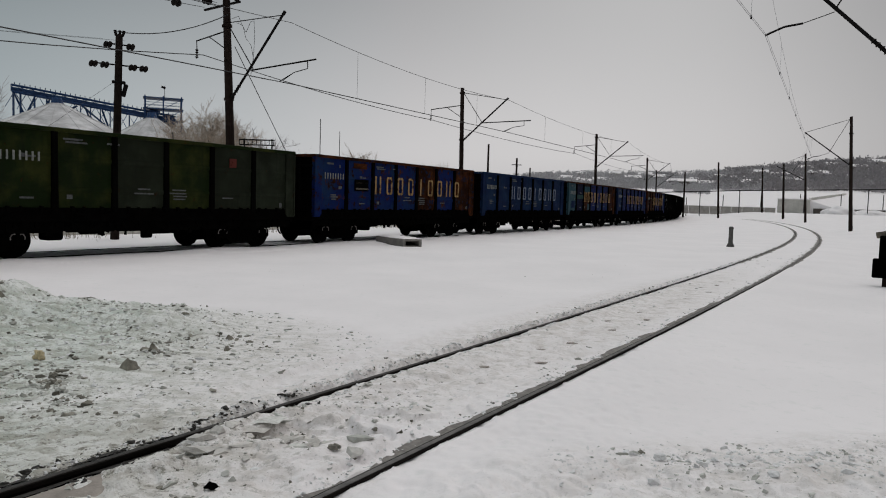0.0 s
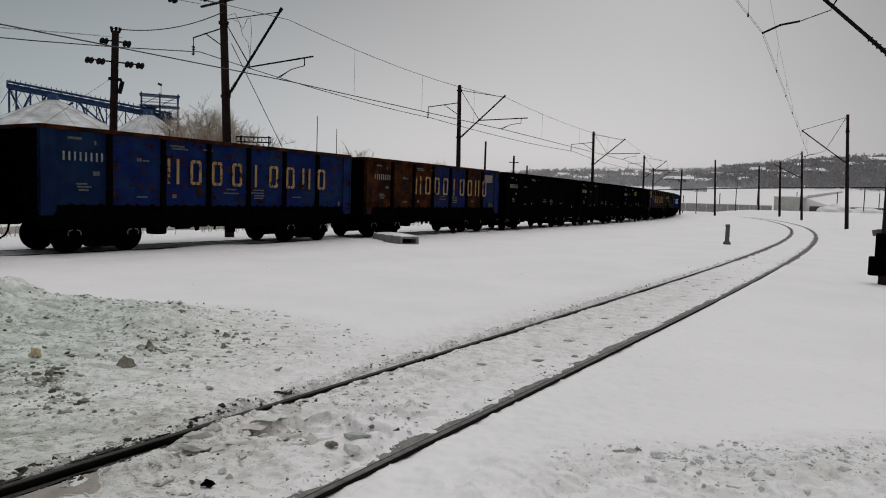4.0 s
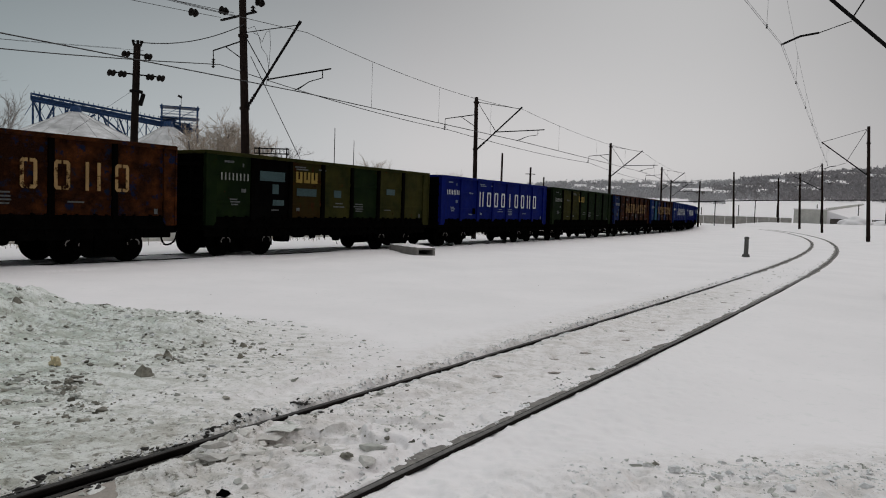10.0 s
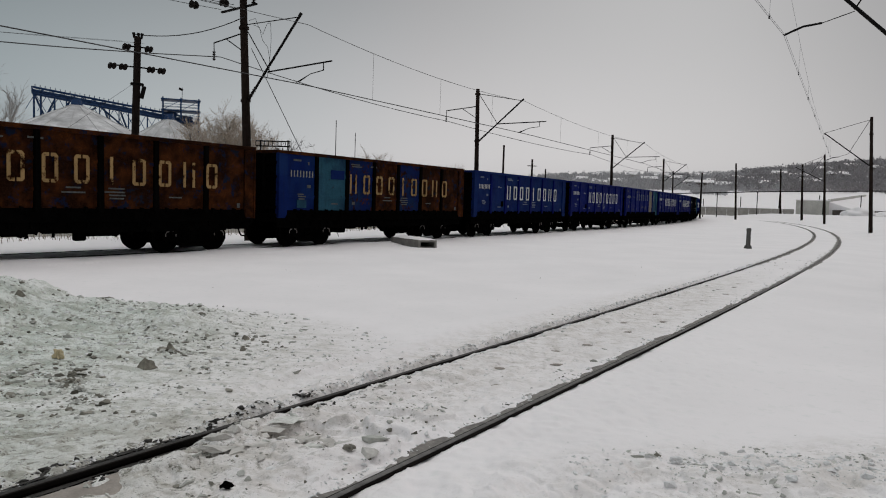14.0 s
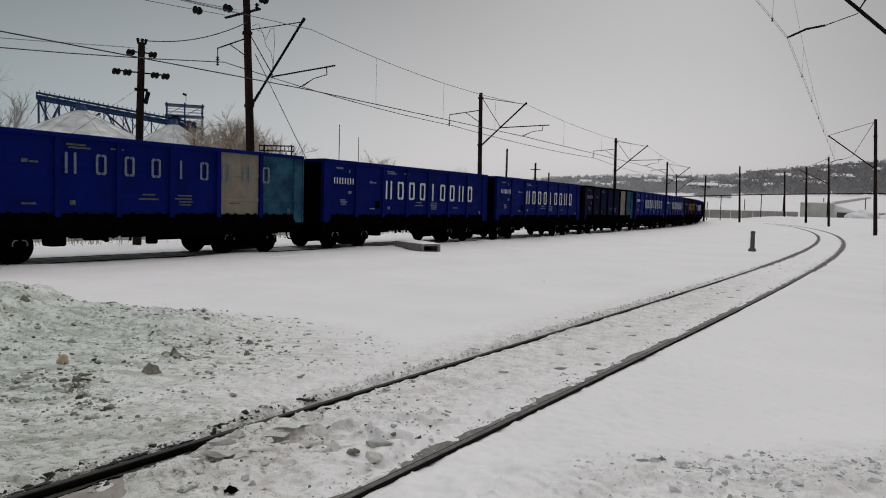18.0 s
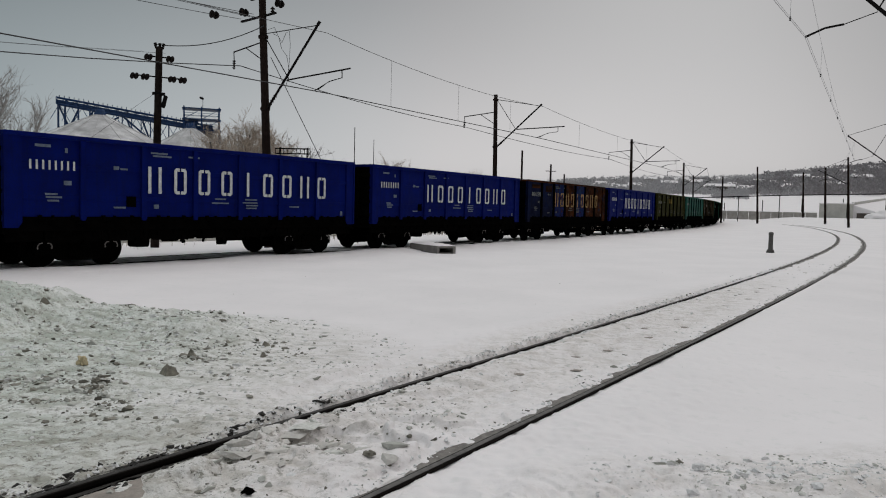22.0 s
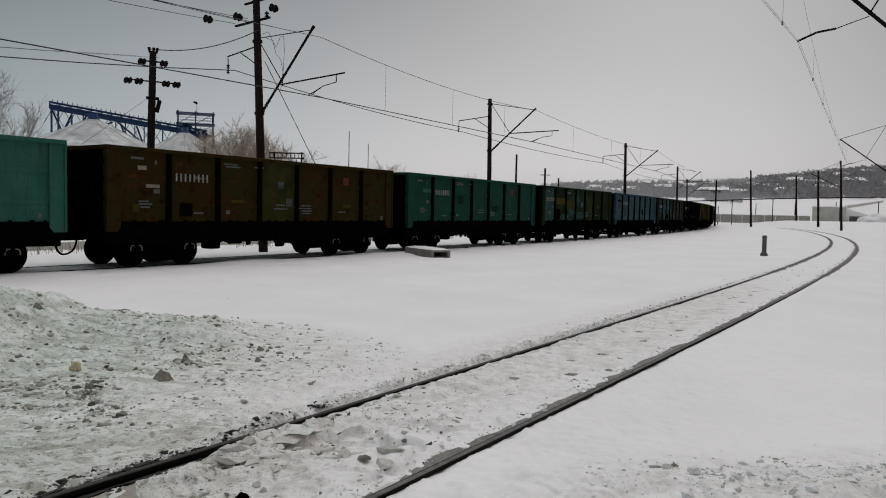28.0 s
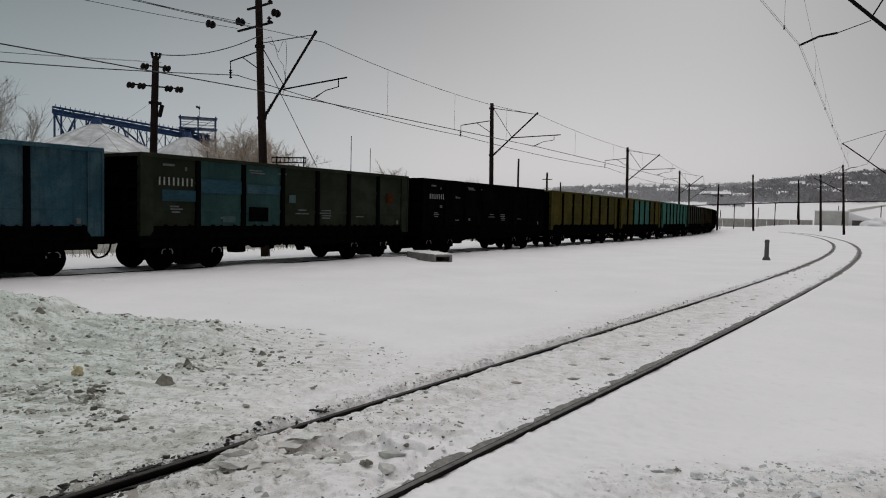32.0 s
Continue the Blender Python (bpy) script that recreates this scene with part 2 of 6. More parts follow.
PALE = plain("whitewashed_wall", (0.58, 0.57, 0.53), 0.9, 0, 0.8, 0.2, 0.1)
PLASTER = plain("pale_plaster", (0.40, 0.38, 0.35), 0.9, 0, 1, 0.25, 0.1)
DARKWALL = plain("dark_brick_wall", (0.10, 0.085, 0.075), 0.9, 0, 1, 0.3, 0.1)
GLASS = plain("dark_window", (0.03, 0.035, 0.04), 0.2, 0, 2, 0.2, 0.0)
FAINT = plain("faint_grey_marking", (0.075, 0.08, 0.08), 0.85, 0, 12, 0.5, 0.1)
LETTER = plain("white_stencil_paint", (0.60, 0.62, 0.62), 0.7, 0, 8, 0.25, 0.1)
DIMLETTER = plain("dulled_white_paint", (0.21, 0.22, 0.205), 0.8, 0, 10, 0.4, 0.1)
MARK = plain("faded_white_marking", (0.13, 0.16, 0.22), 0.8, 0, 12, 0.4, 0.1)
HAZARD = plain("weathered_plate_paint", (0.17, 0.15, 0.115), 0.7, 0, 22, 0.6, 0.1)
OLDLETTER = paint("worn_cream_letter", (0.33, 0.215, 0.095), 0.42, 0.40, 0.75)
YELLOWLETTER = paint("worn_yellow_letter", (0.24, 0.17, 0.045), 0.3, 0.3, 0.75)
REDPAINT = paint("faded_red_patch", (0.11, 0.030, 0.024), 0.35, 0.4, 0.8)

PAINTS = {
    "B": paint("blue_wagon_paint", (0.0010, 0.0068, 0.105), 0.0, 0.55, 0.6, gloss=0.03),
    "D": paint("faded_blue_wagon_paint", (0.0032, 0.0140, 0.092), 0.05, 0.45, 0.65, (0.007, 0.026, 0.110)),
    "d": paint("dull_blue_wagon_paint", (0.0035, 0.0125, 0.048), 0.2, 0.6, 0.7, (0.008, 0.024, 0.060)),
    "b": paint("blue_paint_breaking_into_rust", (0.0030, 0.0120, 0.078), 0.42, 0.5, 0.7, (0.008, 0.026, 0.070)),
    "R": paint("rusted_through_blue_paint", (0.0035, 0.0095, 0.034), 0.78, 0.6, 0.8, (0.007, 0.013, 0.026)),
    "k": paint("black_paint_and_post_shade", (0.0013, 0.0012, 0.0012), 0.15, 0.4, 0.9, (0.0026, 0.0027, 0.0025), gloss=0.0, rustcol=(0.006, 0.0035, 0.0025)),
    "g": paint("dark_green_wagon_paint", (0.0040, 0.0105, 0.0028), 0.15, 0.5, 0.75, (0.009, 0.018, 0.004)),
    "G": paint("patched_green_wagon_paint", (0.0075, 0.0145, 0.0040), 0.22, 0.6, 0.75, (0.028, 0.033, 0.008)),
    "q": paint("blackish_green_wagon_paint", (0.0014, 0.0040, 0.0020), 0.05, 0.5, 0.85, (0.0022, 0.0060, 0.0028), gloss=0.0),
    "e": paint("grey_green_wagon_paint", (0.0135, 0.0170, 0.0105), 0.22, 0.5, 0.75, (0.022, 0.028, 0.018)),
    "o": paint("olive_wagon_paint", (0.0320, 0.0310, 0.0068), 0.25, 0.5, 0.75, (0.013, 0.017, 0.0045)),
    "n": paint("brown_olive_wagon_paint", (0.0260, 0.0155, 0.0030), 0.40, 0.5, 0.75, (0.018, 0.020, 0.0045)),
    "t": paint("teal_wagon_paint", (0.0075, 0.0470, 0.0310), 0.05, 0.45, 0.7, (0.011, 0.044, 0.034)),
    "T": paint("pale_teal_wagon_paint", (0.0260, 0.1000, 0.0780), 0.08, 0.5, 0.7, (0.040, 0.105, 0.086)),
    "v": paint("deep_teal_wagon_paint", (0.0030, 0.0185, 0.0125), 0.05, 0.45, 0.7),
    "l": paint("light_blue_wagon_paint", (0.0200, 0.0560, 0.0760), 0.08, 0.75, 0.7, (0.045, 0.085, 0.100)),
    "x": paint("grey_teal_wagon_paint", (0.0240, 0.0570, 0.0540), 0.10, 0.6, 0.75, (0.016, 0.042, 0.040)),
    "z": paint("green_and_teal_wagon_paint", (0.0090, 0.0200, 0.0055), 0.15, 0.5, 0.75, (0.022, 0.052, 0.046)),
    "m": paint("blackened_blue_wagon_paint", (0.0018, 0.0040, 0.0200), 0.10, 0.7, 0.75, (0.002, 0.0075, 0.042), rustcol=(0.008, 0.006, 0.006)),
    "y": paint("mustard_wagon_paint", (0.0500, 0.0410, 0.0050), 0.18, 0.5, 0.7, (0.028, 0.028, 0.006)),
    "p": paint("pale_cyan_patch", (0.050, 0.082, 0.085), 0.12, 0.5, 0.8, (0.070, 0.10, 0.10)),
    "s": paint("pale_grey_patch_paint", (0.060, 0.072, 0.066), 0.30, 0.5, 0.8, (0.012, 0.015, 0.010)),
    "w": paint("cream_patch_paint", (0.21, 0.185, 0.15), 0.02, 0.3, 0.8),
    "c": paint("pale_cyan_patch_paint", (0.026, 0.090, 0.135), 0.2, 0.5, 0.75, (0.012, 0.035, 0.075)),
}


# ---- mesh helpers ----
def mesh_of(name, bm, smooth=False):
    me = bpy.data.meshes.new(name)
    bm.to_mesh(me)
    bm.free()
    if smooth:
        for p in me.polygons:
            p.use_smooth = True
    return me


def solid(name, verts, faces, smooth=False):
    me = bpy.data.meshes.new(name)
    me.from_pydata(verts, [], faces)
    me.update()
    if smooth:
        for p in me.polygons:
            p.use_smooth = True
    return me


def put(name, me, mat, parent=None, at=(0, 0, 0), turn=(0, 0, 0), label="", size=None):
    """One mesh object, under a thing or a part. The material is the object's own, so alike pieces can share a mesh."""
    if not me.materials:
        me.materials.append(None)
    ob = new(name, me)
    ob.material_slots[0].link = "OBJECT"
    ob.material_slots[0].material = mat
    ob.parent = parent
    ob.location = at
    ob.rotation_euler = [radians(a) for a in turn]
    if size:
        ob.scale = size
    if label:
        ob["label"] = label
    return ob


def part(name, bm, mat, parent, label="", smooth=False):
    return put(name, mesh_of(name, bm, smooth), mat, parent, label=label)


def thing(name, label, category, at=(0, 0, 0), turn=0.0, group="", kind=""):
    ob = new(name)
    ob.empty_display_size = 0.2
    ob.location, ob.rotation_euler = at, (0, 0, turn)
    return tagged(ob, label, category, group, kind)


def box(bm, c, s, turn=(0, 0, 0), bevel=0.0, taper=1.0):
    m = Matrix.LocRotScale(c, Euler([radians(a) for a in turn]), s)
    r = bmesh.ops.create_cube(bm, size=1.0)
    if taper != 1.0:
        for v in r["verts"]:
            if v.co.z > 0:
                v.co.x *= taper
                v.co.y *= taper
    bmesh.ops.transform(bm, matrix=m, verts=r["verts"])
    if bevel:
        es = list({e for v in r["verts"] for e in v.link_edges})
        bmesh.ops.bevel(bm, geom=es, offset=bevel, segments=1, affect="EDGES")


def rod(bm, a, b, r, r2=None, n=8):
    a, b = Vector(a), Vector(b)
    d = b - a
    m = Matrix.Translation((a + b) / 2) @ d.to_track_quat("Z", "Y").to_matrix().to_4x4()
    bmesh.ops.create_cone(bm, cap_ends=True, segments=n, radius1=r, radius2=r if r2 is None else r2, depth=d.length, matrix=m)


def prism(bm, outline, y0, y1):
    """An outline in x and z, pulled from y0 to y1."""
    lo = [bm.verts.new((x, y0, z)) for x, z in outline]
    hi = [bm.verts.new((x, y1, z)) for x, z in outline]
    n = len(outline)
    bm.faces.new(lo)
    bm.faces.new(hi[::-1])
    for i in range(n):
        bm.faces.new((lo[i], hi[i], hi[(i + 1) % n], lo[(i + 1) % n]))
    bmesh.ops.recalc_face_normals(bm, faces=bm.faces)


def tube(points, r, n=5):
    """Verts and faces of a bent bar."""
    pts = [Vector(p) for p in points]
    verts, faces = [], []
    for i, p in enumerate(pts):
        d = (pts[min(i + 1, len(pts) - 1)] - pts[max(i - 1, 0)]).normalized()
        side = d.cross(Vector((0, 0, 1)))
        if side.length < 0.05:
            side = d.cross(Vector((0, 1, 0)))
        side.normalize()
        up = side.cross(d)
        rr = r[i] if isinstance(r, (list, tuple)) else r
        for k in range(n):
            a = 2 * math.pi * k / n
            verts.append(tuple(p + side * math.cos(a) * rr + up * math.sin(a) * rr))
    for i in range(len(pts) - 1):
        for k in range(n):
            faces.append((i * n + k, i * n + (k + 1) % n, (i + 1) * n + (k + 1) % n, (i + 1) * n + k))
    faces.append(tuple(range(n))[::-1])
    faces.append(tuple(range((len(pts) - 1) * n, len(pts) * n)))
    return verts, faces


def wire(name, points, r, mat, parent=None, label=""):
    return put(name, solid(name, *tube(points, r)), mat, parent, label=label)


def hung(a, b, sag, n=10):
    a, b = Vector(a), Vector(b)
    return [tuple(a.lerp(b, i / n) - Vector((0, 0, sag * 4 * (i / n) * (1 - i / n)))) for i in range(n + 1)]


# ---- the two tracks in plan: arc length, place and heading ----
def lay(x0, y0, h0, bend, s0, s1, ds=0.5):
    s = np.arange(s0, s1 + ds / 2, ds)
    k = np.array([bend(v) for v in s])
    h = np.cumsum(k) * ds
    i0 = int(round(-s0 / ds))
    h = h - h[i0] + h0
    x, y = np.cumsum(np.cos(h)) * ds, np.cumsum(np.sin(h)) * ds
    return s, x - x[i0] + x0, y - y[i0] + y0, h


MAIN = lay(-5.43, 30.21, 1.0267, lambda s: 0.00167 + 7.2e-6 * min(max(s, -60), 160) if s > -60 else 0.0, -480, 640)
SIDE = lay(0.03, 6.98, 1.0032, lambda s: max(0.0, 0.0005 + 7.69e-5 * s - 6.44e-7 * s * s) if s < 105 else 0.004, -60, 190)


def on(track, s, off=0.0):
    """The place at arc length s, off metres to the left of the centre line, and the heading."""
    S, X, Y, H = track
    h = float(np.interp(s, S, H))
    return float(np.interp(s, S, X)) - math.sin(h) * off, float(np.interp(s, S, Y)) + math.cos(h) * off, h


def lateral(track, x, y, step=4):
    """How far points lie to the right of a track, and where along it."""
    S, X, Y, H = (a[::step] for a in track)
    n, s = np.empty(len(x)), np.empty(len(x))
    for i in range(0, len(x), 20000):
        dx, dy = x[i:i + 20000, None] - X, y[i:i + 20000, None] - Y
        k = np.argmin(dx * dx + dy * dy, 1)
        r = np.arange(len(k))
        n[i:i + 20000] = dx[r, k] * np.sin(H[k]) - dy[r, k] * np.cos(H[k])
        s[i:i + 20000] = S[k]
    return n, s


# ---- ground: one snow sheet to the horizon ----
TABLE = np.random.RandomState(7).rand(256, 256)


def lumps(x, y, size):
    u, v = x / size, y / size
    i, j = np.floor(u).astype(int), np.floor(v).astype(int)
    fu, fv = u - i, v - j
    fu, fv = fu * fu * (3 - 2 * fu), fv * fv * (3 - 2 * fv)
    t = lambda a, b: TABLE[a % 256, b % 256]
    return (t(i, j) * (1 - fu) + t(i + 1, j) * fu) * (1 - fv) + (t(i, j + 1) * (1 - fu) + t(i + 1, j + 1) * fu) * fv - 0.5


def step(a, b, x):
    t = np.clip((x - a) / (b - a), 0, 1)
    return t * t * (3 - 2 * t)


def ground_z(x, y):
    x, y = np.atleast_1d(np.asarray(x, float)), np.atleast_1d(np.asarray(y, float))
    r = np.hypot(x, y)
    az = np.degrees(np.arctan2(x, y))
    nm, sm = lateral(MAIN, x, y)
    ns, ss = lateral(SIDE, x, y)
    z = -0.05 + 0.05 * lumps(x, y, 3.1) + 0.02 * lumps(x, y, 0.8)
    z = z - 0.04 * step(-2.2, -5.0, nm) * (r < 200)                     # the far side of the main line lies a little lower
    z = np.where(np.abs(nm) < 2.6, np.where(np.abs(nm) < 0.75, -0.012, -0.028 + 0.02 * lumps(x, y, 0.6)), z)
    z = z + 0.055 * step(0.88, 1.05, nm) * step(3.2, 1.5, nm) * (0.8 + 1.2 * lumps(x, y, 1.3)) * step(-60, -45, sm) * step(90, 40, sm)
    near = step(2.7, 1.3, np.abs(ns))
    z = z * (1 - near) + near * (0.012 + 0.010 * step(9, 22, r) - 0.014 * step(24, 40, r) + (0.055 * np.abs(lumps(x, y, 0.42)) + 0.03 * lumps(x, y, 0.17) + 0.03 * lumps(x, y, 0.08) - 0.012) * step(18, 3, r) + 0.03 * lumps(x, y, 0.9))
    # streaks that the plough left along the siding
    run = x * 0.537 + y * 0.843
    z = z + (0.045 * lumps(ns * 3.2, run * 0.22, 0.4) * step(-0.9, -1.1, ns) * step(-2.3, -1.7, ns) + 0.03 * lumps(ns * 3.0, run * 0.3, 0.35) * step(0.7, 0.5, np.abs(ns))) * step(24, 8, r)
    # slabs of packed snow broken up between the rails
    slabs = np.exp(-((x + 1.15) / 1.0) ** 4 - ((y - 5.35) / 0.75) ** 4) + 0.35 * step(14, 5, r) * step(0.05, 0.3, lumps(x, y, 1.7))
    slabs = slabs * step(0.72, 0.55, np.abs(ns + 0.03))
    z = z + slabs * (0.085 * step(0.02, 0.10, lumps(x + 0.5 * y, y - 0.4 * x, 0.33)) + 0.03 * step(0.05, 0.12, lumps(x - 0.3 * y, y, 0.19)) - 0.02)
    # old footprints along the middle of the siding
    for i in range(26):
        fx, fy, fh = on(SIDE, 0.6 + 0.62 * i * (1 + 0.012 * i), 0.12 * (1 if i % 2 else -1) + 0.10 * math.sin(i * 2.1))
        du, dv = (x - fx) * math.cos(fh) + (y - fy) * math.sin(fh), -(x - fx) * math.sin(fh) + (y - fy) * math.cos(fh)
        q = (du / 0.17) ** 2 + (dv / 0.075) ** 2
        z = z - 0.020 * np.exp(-q ** 2) + 0.008 * np.exp(-((q - 1.9) / 0.6) ** 2)
    # snow pressed against the rails: a narrow groove on the right of each, a crumbly lip on the left of the far one
    ragged = 0.5 + lumps(x, y, 0.16) * 0.6 + lumps(x, y, 0.5) * 0.5
    bare = step(-1.75, -2.1, x)                                         # left of here the far rail lies bare
    inside = np.exp(-((ns + 0.52) / 0.16) ** 2) * step(30, 12, r)
    z = z + inside * (0.032 + 0.02 * lumps(x, y, 0.3)) * (1 - bare)
    z = np.where((ns > -0.76) & (ns < -0.735 + 0.035 * ragged), np.minimum(z, 0.030 + 0.02 * lumps(x, y, 0.13) ), z)
    trench = (ns > -0.835) & (ns < -0.66 + 0.03 * ragged)
    z = np.where((ns > 0.83) & (ns < 0.87 + 0.05 * ragged), np.minimum(z, 0.013 + 0.03 * lumps(x, y, 0.13) + 0.010 * step(8, 20, r)), z)
    z = np.where(np.abs(np.abs(ns) - 0.795) < 0.036, np.minimum(z, 0.0), z)
    z = np.where(trench, z - 0.055 * bare, z)
    z = z + 0.09 * (0.66 + lumps(x, y, 0.16) * 0.35 + lumps(x, y, 0.06) * 0.8) * np.exp(-((ns + 0.925) / 0.075) ** 4) * step(30, 10, r) * (1 - 0.45 * bare)
    # a shallow ploughed shelf beyond that lip
    z = z - 0.035 * step(-1.02, -1.10, ns) * step(-1.75, -1.60, ns) * step(26, 12, r)
    z = z + 0.03 * np.exp(-((ns - 0.60) / 0.12) ** 2) * ragged * step(26, 6, r)
    # ploughed heap and trodden ridge
    blunt = np.exp(-(np.abs((x + 8.35) / 2.25)) ** 6 - (np.abs((y - 9.6) / 2.1)) ** 4)
    heap = 0.62 * blunt + 0.10 * np.exp(-((x + 6.0) / 1.2) ** 2 - ((y - 8.9) / 1.6) ** 2)
    heap = heap + 0.25 * np.exp(-(np.abs((x + 4.7) / 1.75)) ** 4 - (np.abs((y - 10.2) / 0.9)) ** 4) + 0.12 * np.exp(-((x + 4.6) / 1.8) ** 2 - ((y - 8.2) / 1.2) ** 2)
    heap = heap * step(-1.1, -2.4, ns)
    rough = np.minimum(heap * 3.5, 1)
    z = z + heap * (1 + 0.16 * lumps(x, y, 0.9) + 0.10 * lumps(x, y, 0.3))
    # broken crusts: flat faces with sharp steps between them
    crust = np.round(5 * (lumps(x + 0.3 * y, y * 1.2, 0.55) + 0.5)) / 5 + 0.6 * np.round(4 * (lumps(x * 1.1, y - 0.3 * x, 0.27) + 0.5)) / 4
    z = z + rough * (0.085 * (crust - 0.8) + 0.05 * lumps(x, y, 0.12) + 0.04 * np.abs(lumps(x, y, 0.07)))
    ridge = np.exp(-((y - 4.45 - 0.20 * x) / 0.75) ** 2) * step(1.0, 1.9, ns) * step(7.5, 4.5, x)
    z = z + ridge * (0.06 + 0.13 * np.abs(lumps(x, y, 0.6)) + 0.07 * (np.round(4 * (lumps(x + 0.4 * y, y, 0.30) + 0.5)) / 4) + 0.05 * lumps(x, y, 0.13) + 0.03 * lumps(x, y, 0.06)) * (1 - 0.5 * np.exp(-((x - 2.4) / 0.5) ** 2) * step(5.2, 5.6, y))
    # the land rises beyond the siding, first a bank, then fields and wooded slopes
    right = step(8, 16, az) * step(75, 60, az) * step(4, 20, nm) * np.maximum(step(1.8, 5.0, ns), step(140, 165, r))
    z = z + right * (0.35 * step(45, 75, r) + 1.0 * step(110, 165, r))
    far = step(-14, 12, az) * step(110, 75, az) * step(15, 60, np.where(r > 170, 60, nm))
    wave = 1 + 0.25 * lumps(x, y, 90)
    steep = step(26.5, 28.5, az) * step(60, 45, az)
    z = z + far * (10.5 * step(175, 470, r) * (1 - steep) + (7.6 * step(165, 330, r) + 2.9 * step(320, 470, r)) * steep + 19 * step(430, 760, r) * wave + 15 * step(16, 34, az) * step(430, 740, r))
    z = z + 9.0 * step(5, -20, az) * step(-100, -70, az) * step(260, 700, r)
    return z


def ground():
    front = np.radians(np.linspace(-40, 40, 740))
    rest = np.radians(np.linspace(40, 320, 90)[1:-1])
    az = np.concatenate([front, rest])
    rad = np.concatenate([np.linspace(0.5, 3.2, 8), np.geomspace(3.3, 34, 620), np.geomspace(34, 4500, 110)[1:]])
    A, R = np.meshgrid(az, rad)
    x, y = (R * np.sin(A)).ravel(), (R * np.cos(A)).ravel()
    z = ground_z(x, y)
    n, m = len(az), len(rad)
    v = np.stack([x, y, z], 1)
    v = np.vstack([v, [0, 0, -0.05]])
    i, j = np.meshgrid(np.arange(m - 1), np.arange(n), indexing="ij")
    q = np.stack([i * n + j, i * n + (j + 1) % n, (i + 1) * n + (j + 1) % n, (i + 1) * n + j], -1).reshape(-1, 4)
    faces = [tuple(f) for f in q.tolist()] + [(n * m, (k + 1) % n, k) for k in range(n)][::1]
    ob = put("ground", solid("ground", v.tolist(), faces, True), SNOW)
    return tagged(ob, "snow-covered ground, trodden and gritty beside the siding", "ground", kind="structure")


ground()


def gz(x, y):
    return float(ground_z(x, y)[0])


# ---- rails ----
RAIL = ((-0.066, -0.16), (0.066, -0.16), (0.066, -0.145), (0.012, -0.125), (0.012, -0.045), (0.036, -0.030), (0.036, -0.004), (0.030, 0.0), (-0.030, 0.0), (-0.036, -0.004),
        (-0.036, -0.030), (-0.012, -0.045), (-0.012, -0.125), (-0.066, -0.145))


def rail_mesh(track, off, top, s0, s1, ds):
    ss = np.arange(s0, s1 + ds / 2, ds)
    verts, faces, n = [], [], len(RAIL)
    for s in ss:
        x, y, h = on(track, s, off)
        for a, b in RAIL:
            verts.append((x - math.sin(h) * a, y + math.cos(h) * a, top + b))
    for i in range(len(ss) - 1):
        for k in range(n):
            faces.append((i * n + k, i * n + (k + 1) % n, (i + 1) * n + (k + 1) % n, (i + 1) * n + k))
    return solid("rail", verts, faces)


main_track = thing("main_track", "main line track, its rails half sunk in snow", "railway track", kind="structure")
for off in (0.795, -0.795):
    put("rail", rail_mesh(MAIN, off, 0.0, -300, 420, 1.5), STEEL, main_track)
siding = thing("siding_track", "curving siding, dark rails standing out of trodden snow", "railway track", kind="structure")
SIDE_TOP = 0.035
for off in (0.795, -0.795):
    put("rail", rail_mesh(SIDE, off, SIDE_TOP, -14, 145, 0.4), STEEL, siding)


def ribbon(track, off, w0, w1, z, s0, s1, ds, seed, rise=(0.0, -0.002, -0.03)):
    """A strip of slush along a rail, its outer edge waving in and out."""
    ss = np.arange(s0, s1, ds)
    verts, faces = [], []
    for s in ss:
        k = 0.5 + 0.9 * noise.noise(Vector((s * 1.1, seed, 0))) + 0.35 * noise.noise(Vector((s * 5.0, seed, 3)))
        w = w0 + (w1 - w0) * min(max(k, 0.0), 1.0)
        for o, dz in zip((off, off + w * 0.6, off + w), rise):
            x, y, h = on(track, s, o)
            verts.append((x, y, z + dz))
    for i in range(len(ss) - 1):
        for k in (0, 1):
            faces.append((3 * i + k, 3 * i + k + 1, 3 * i + k + 4, 3 * i + k + 3))
    return solid("slush", verts, faces, True)


def head_strip(track, off, w, z, s0, s1, ds):
    """The dull running surface of a rail, a thin plate on its head."""
    ss = np.arange(s0, s1, ds)
    verts, faces = [], []
    for s in ss:
        for o, dz in ((-w, -0.004), (-w + 0.006, 0.0), (w - 0.006, 0.0), (w, -0.004)):
            x, y, h = on(track, s, off + o)
            verts.append((x, y, z + dz))
    for i in range(len(ss) - 1):
        for k in range(3):
            faces.append((4 * i + k, 4 * i + k + 1, 4 * i + k + 5, 4 * i + k + 4))
    return solid("rail_head", verts, faces)


put("slush", ribbon(SIDE, -0.765, 0.03, 0.22, 0.030, -14, 70, 0.05, 3), SLUSH, siding, label="grey slush pressed along the rail")
for off, w0, w1, seed in ((0.838, 0.03, 0.12, 21), (-0.838, -0.03, -0.12, 22)):
    put("slush", ribbon(SIDE, off, w0, w1, 0.034, 20, 145, 0.2, seed), SLUSH, siding, label="grey slush pressed along the rail")
put("slush", ribbon(SIDE, -0.765, 0.05, 0.16, 0.034, 68, 145, 0.2, 12), SLUSH, siding, label="grey slush pressed along the rail")
put("slush", ribbon(SIDE, 0.758, -0.04, -0.15, 0.034, 20, 145, 0.2, 13), SLUSH, siding, label="grey slush pressed along the rail")
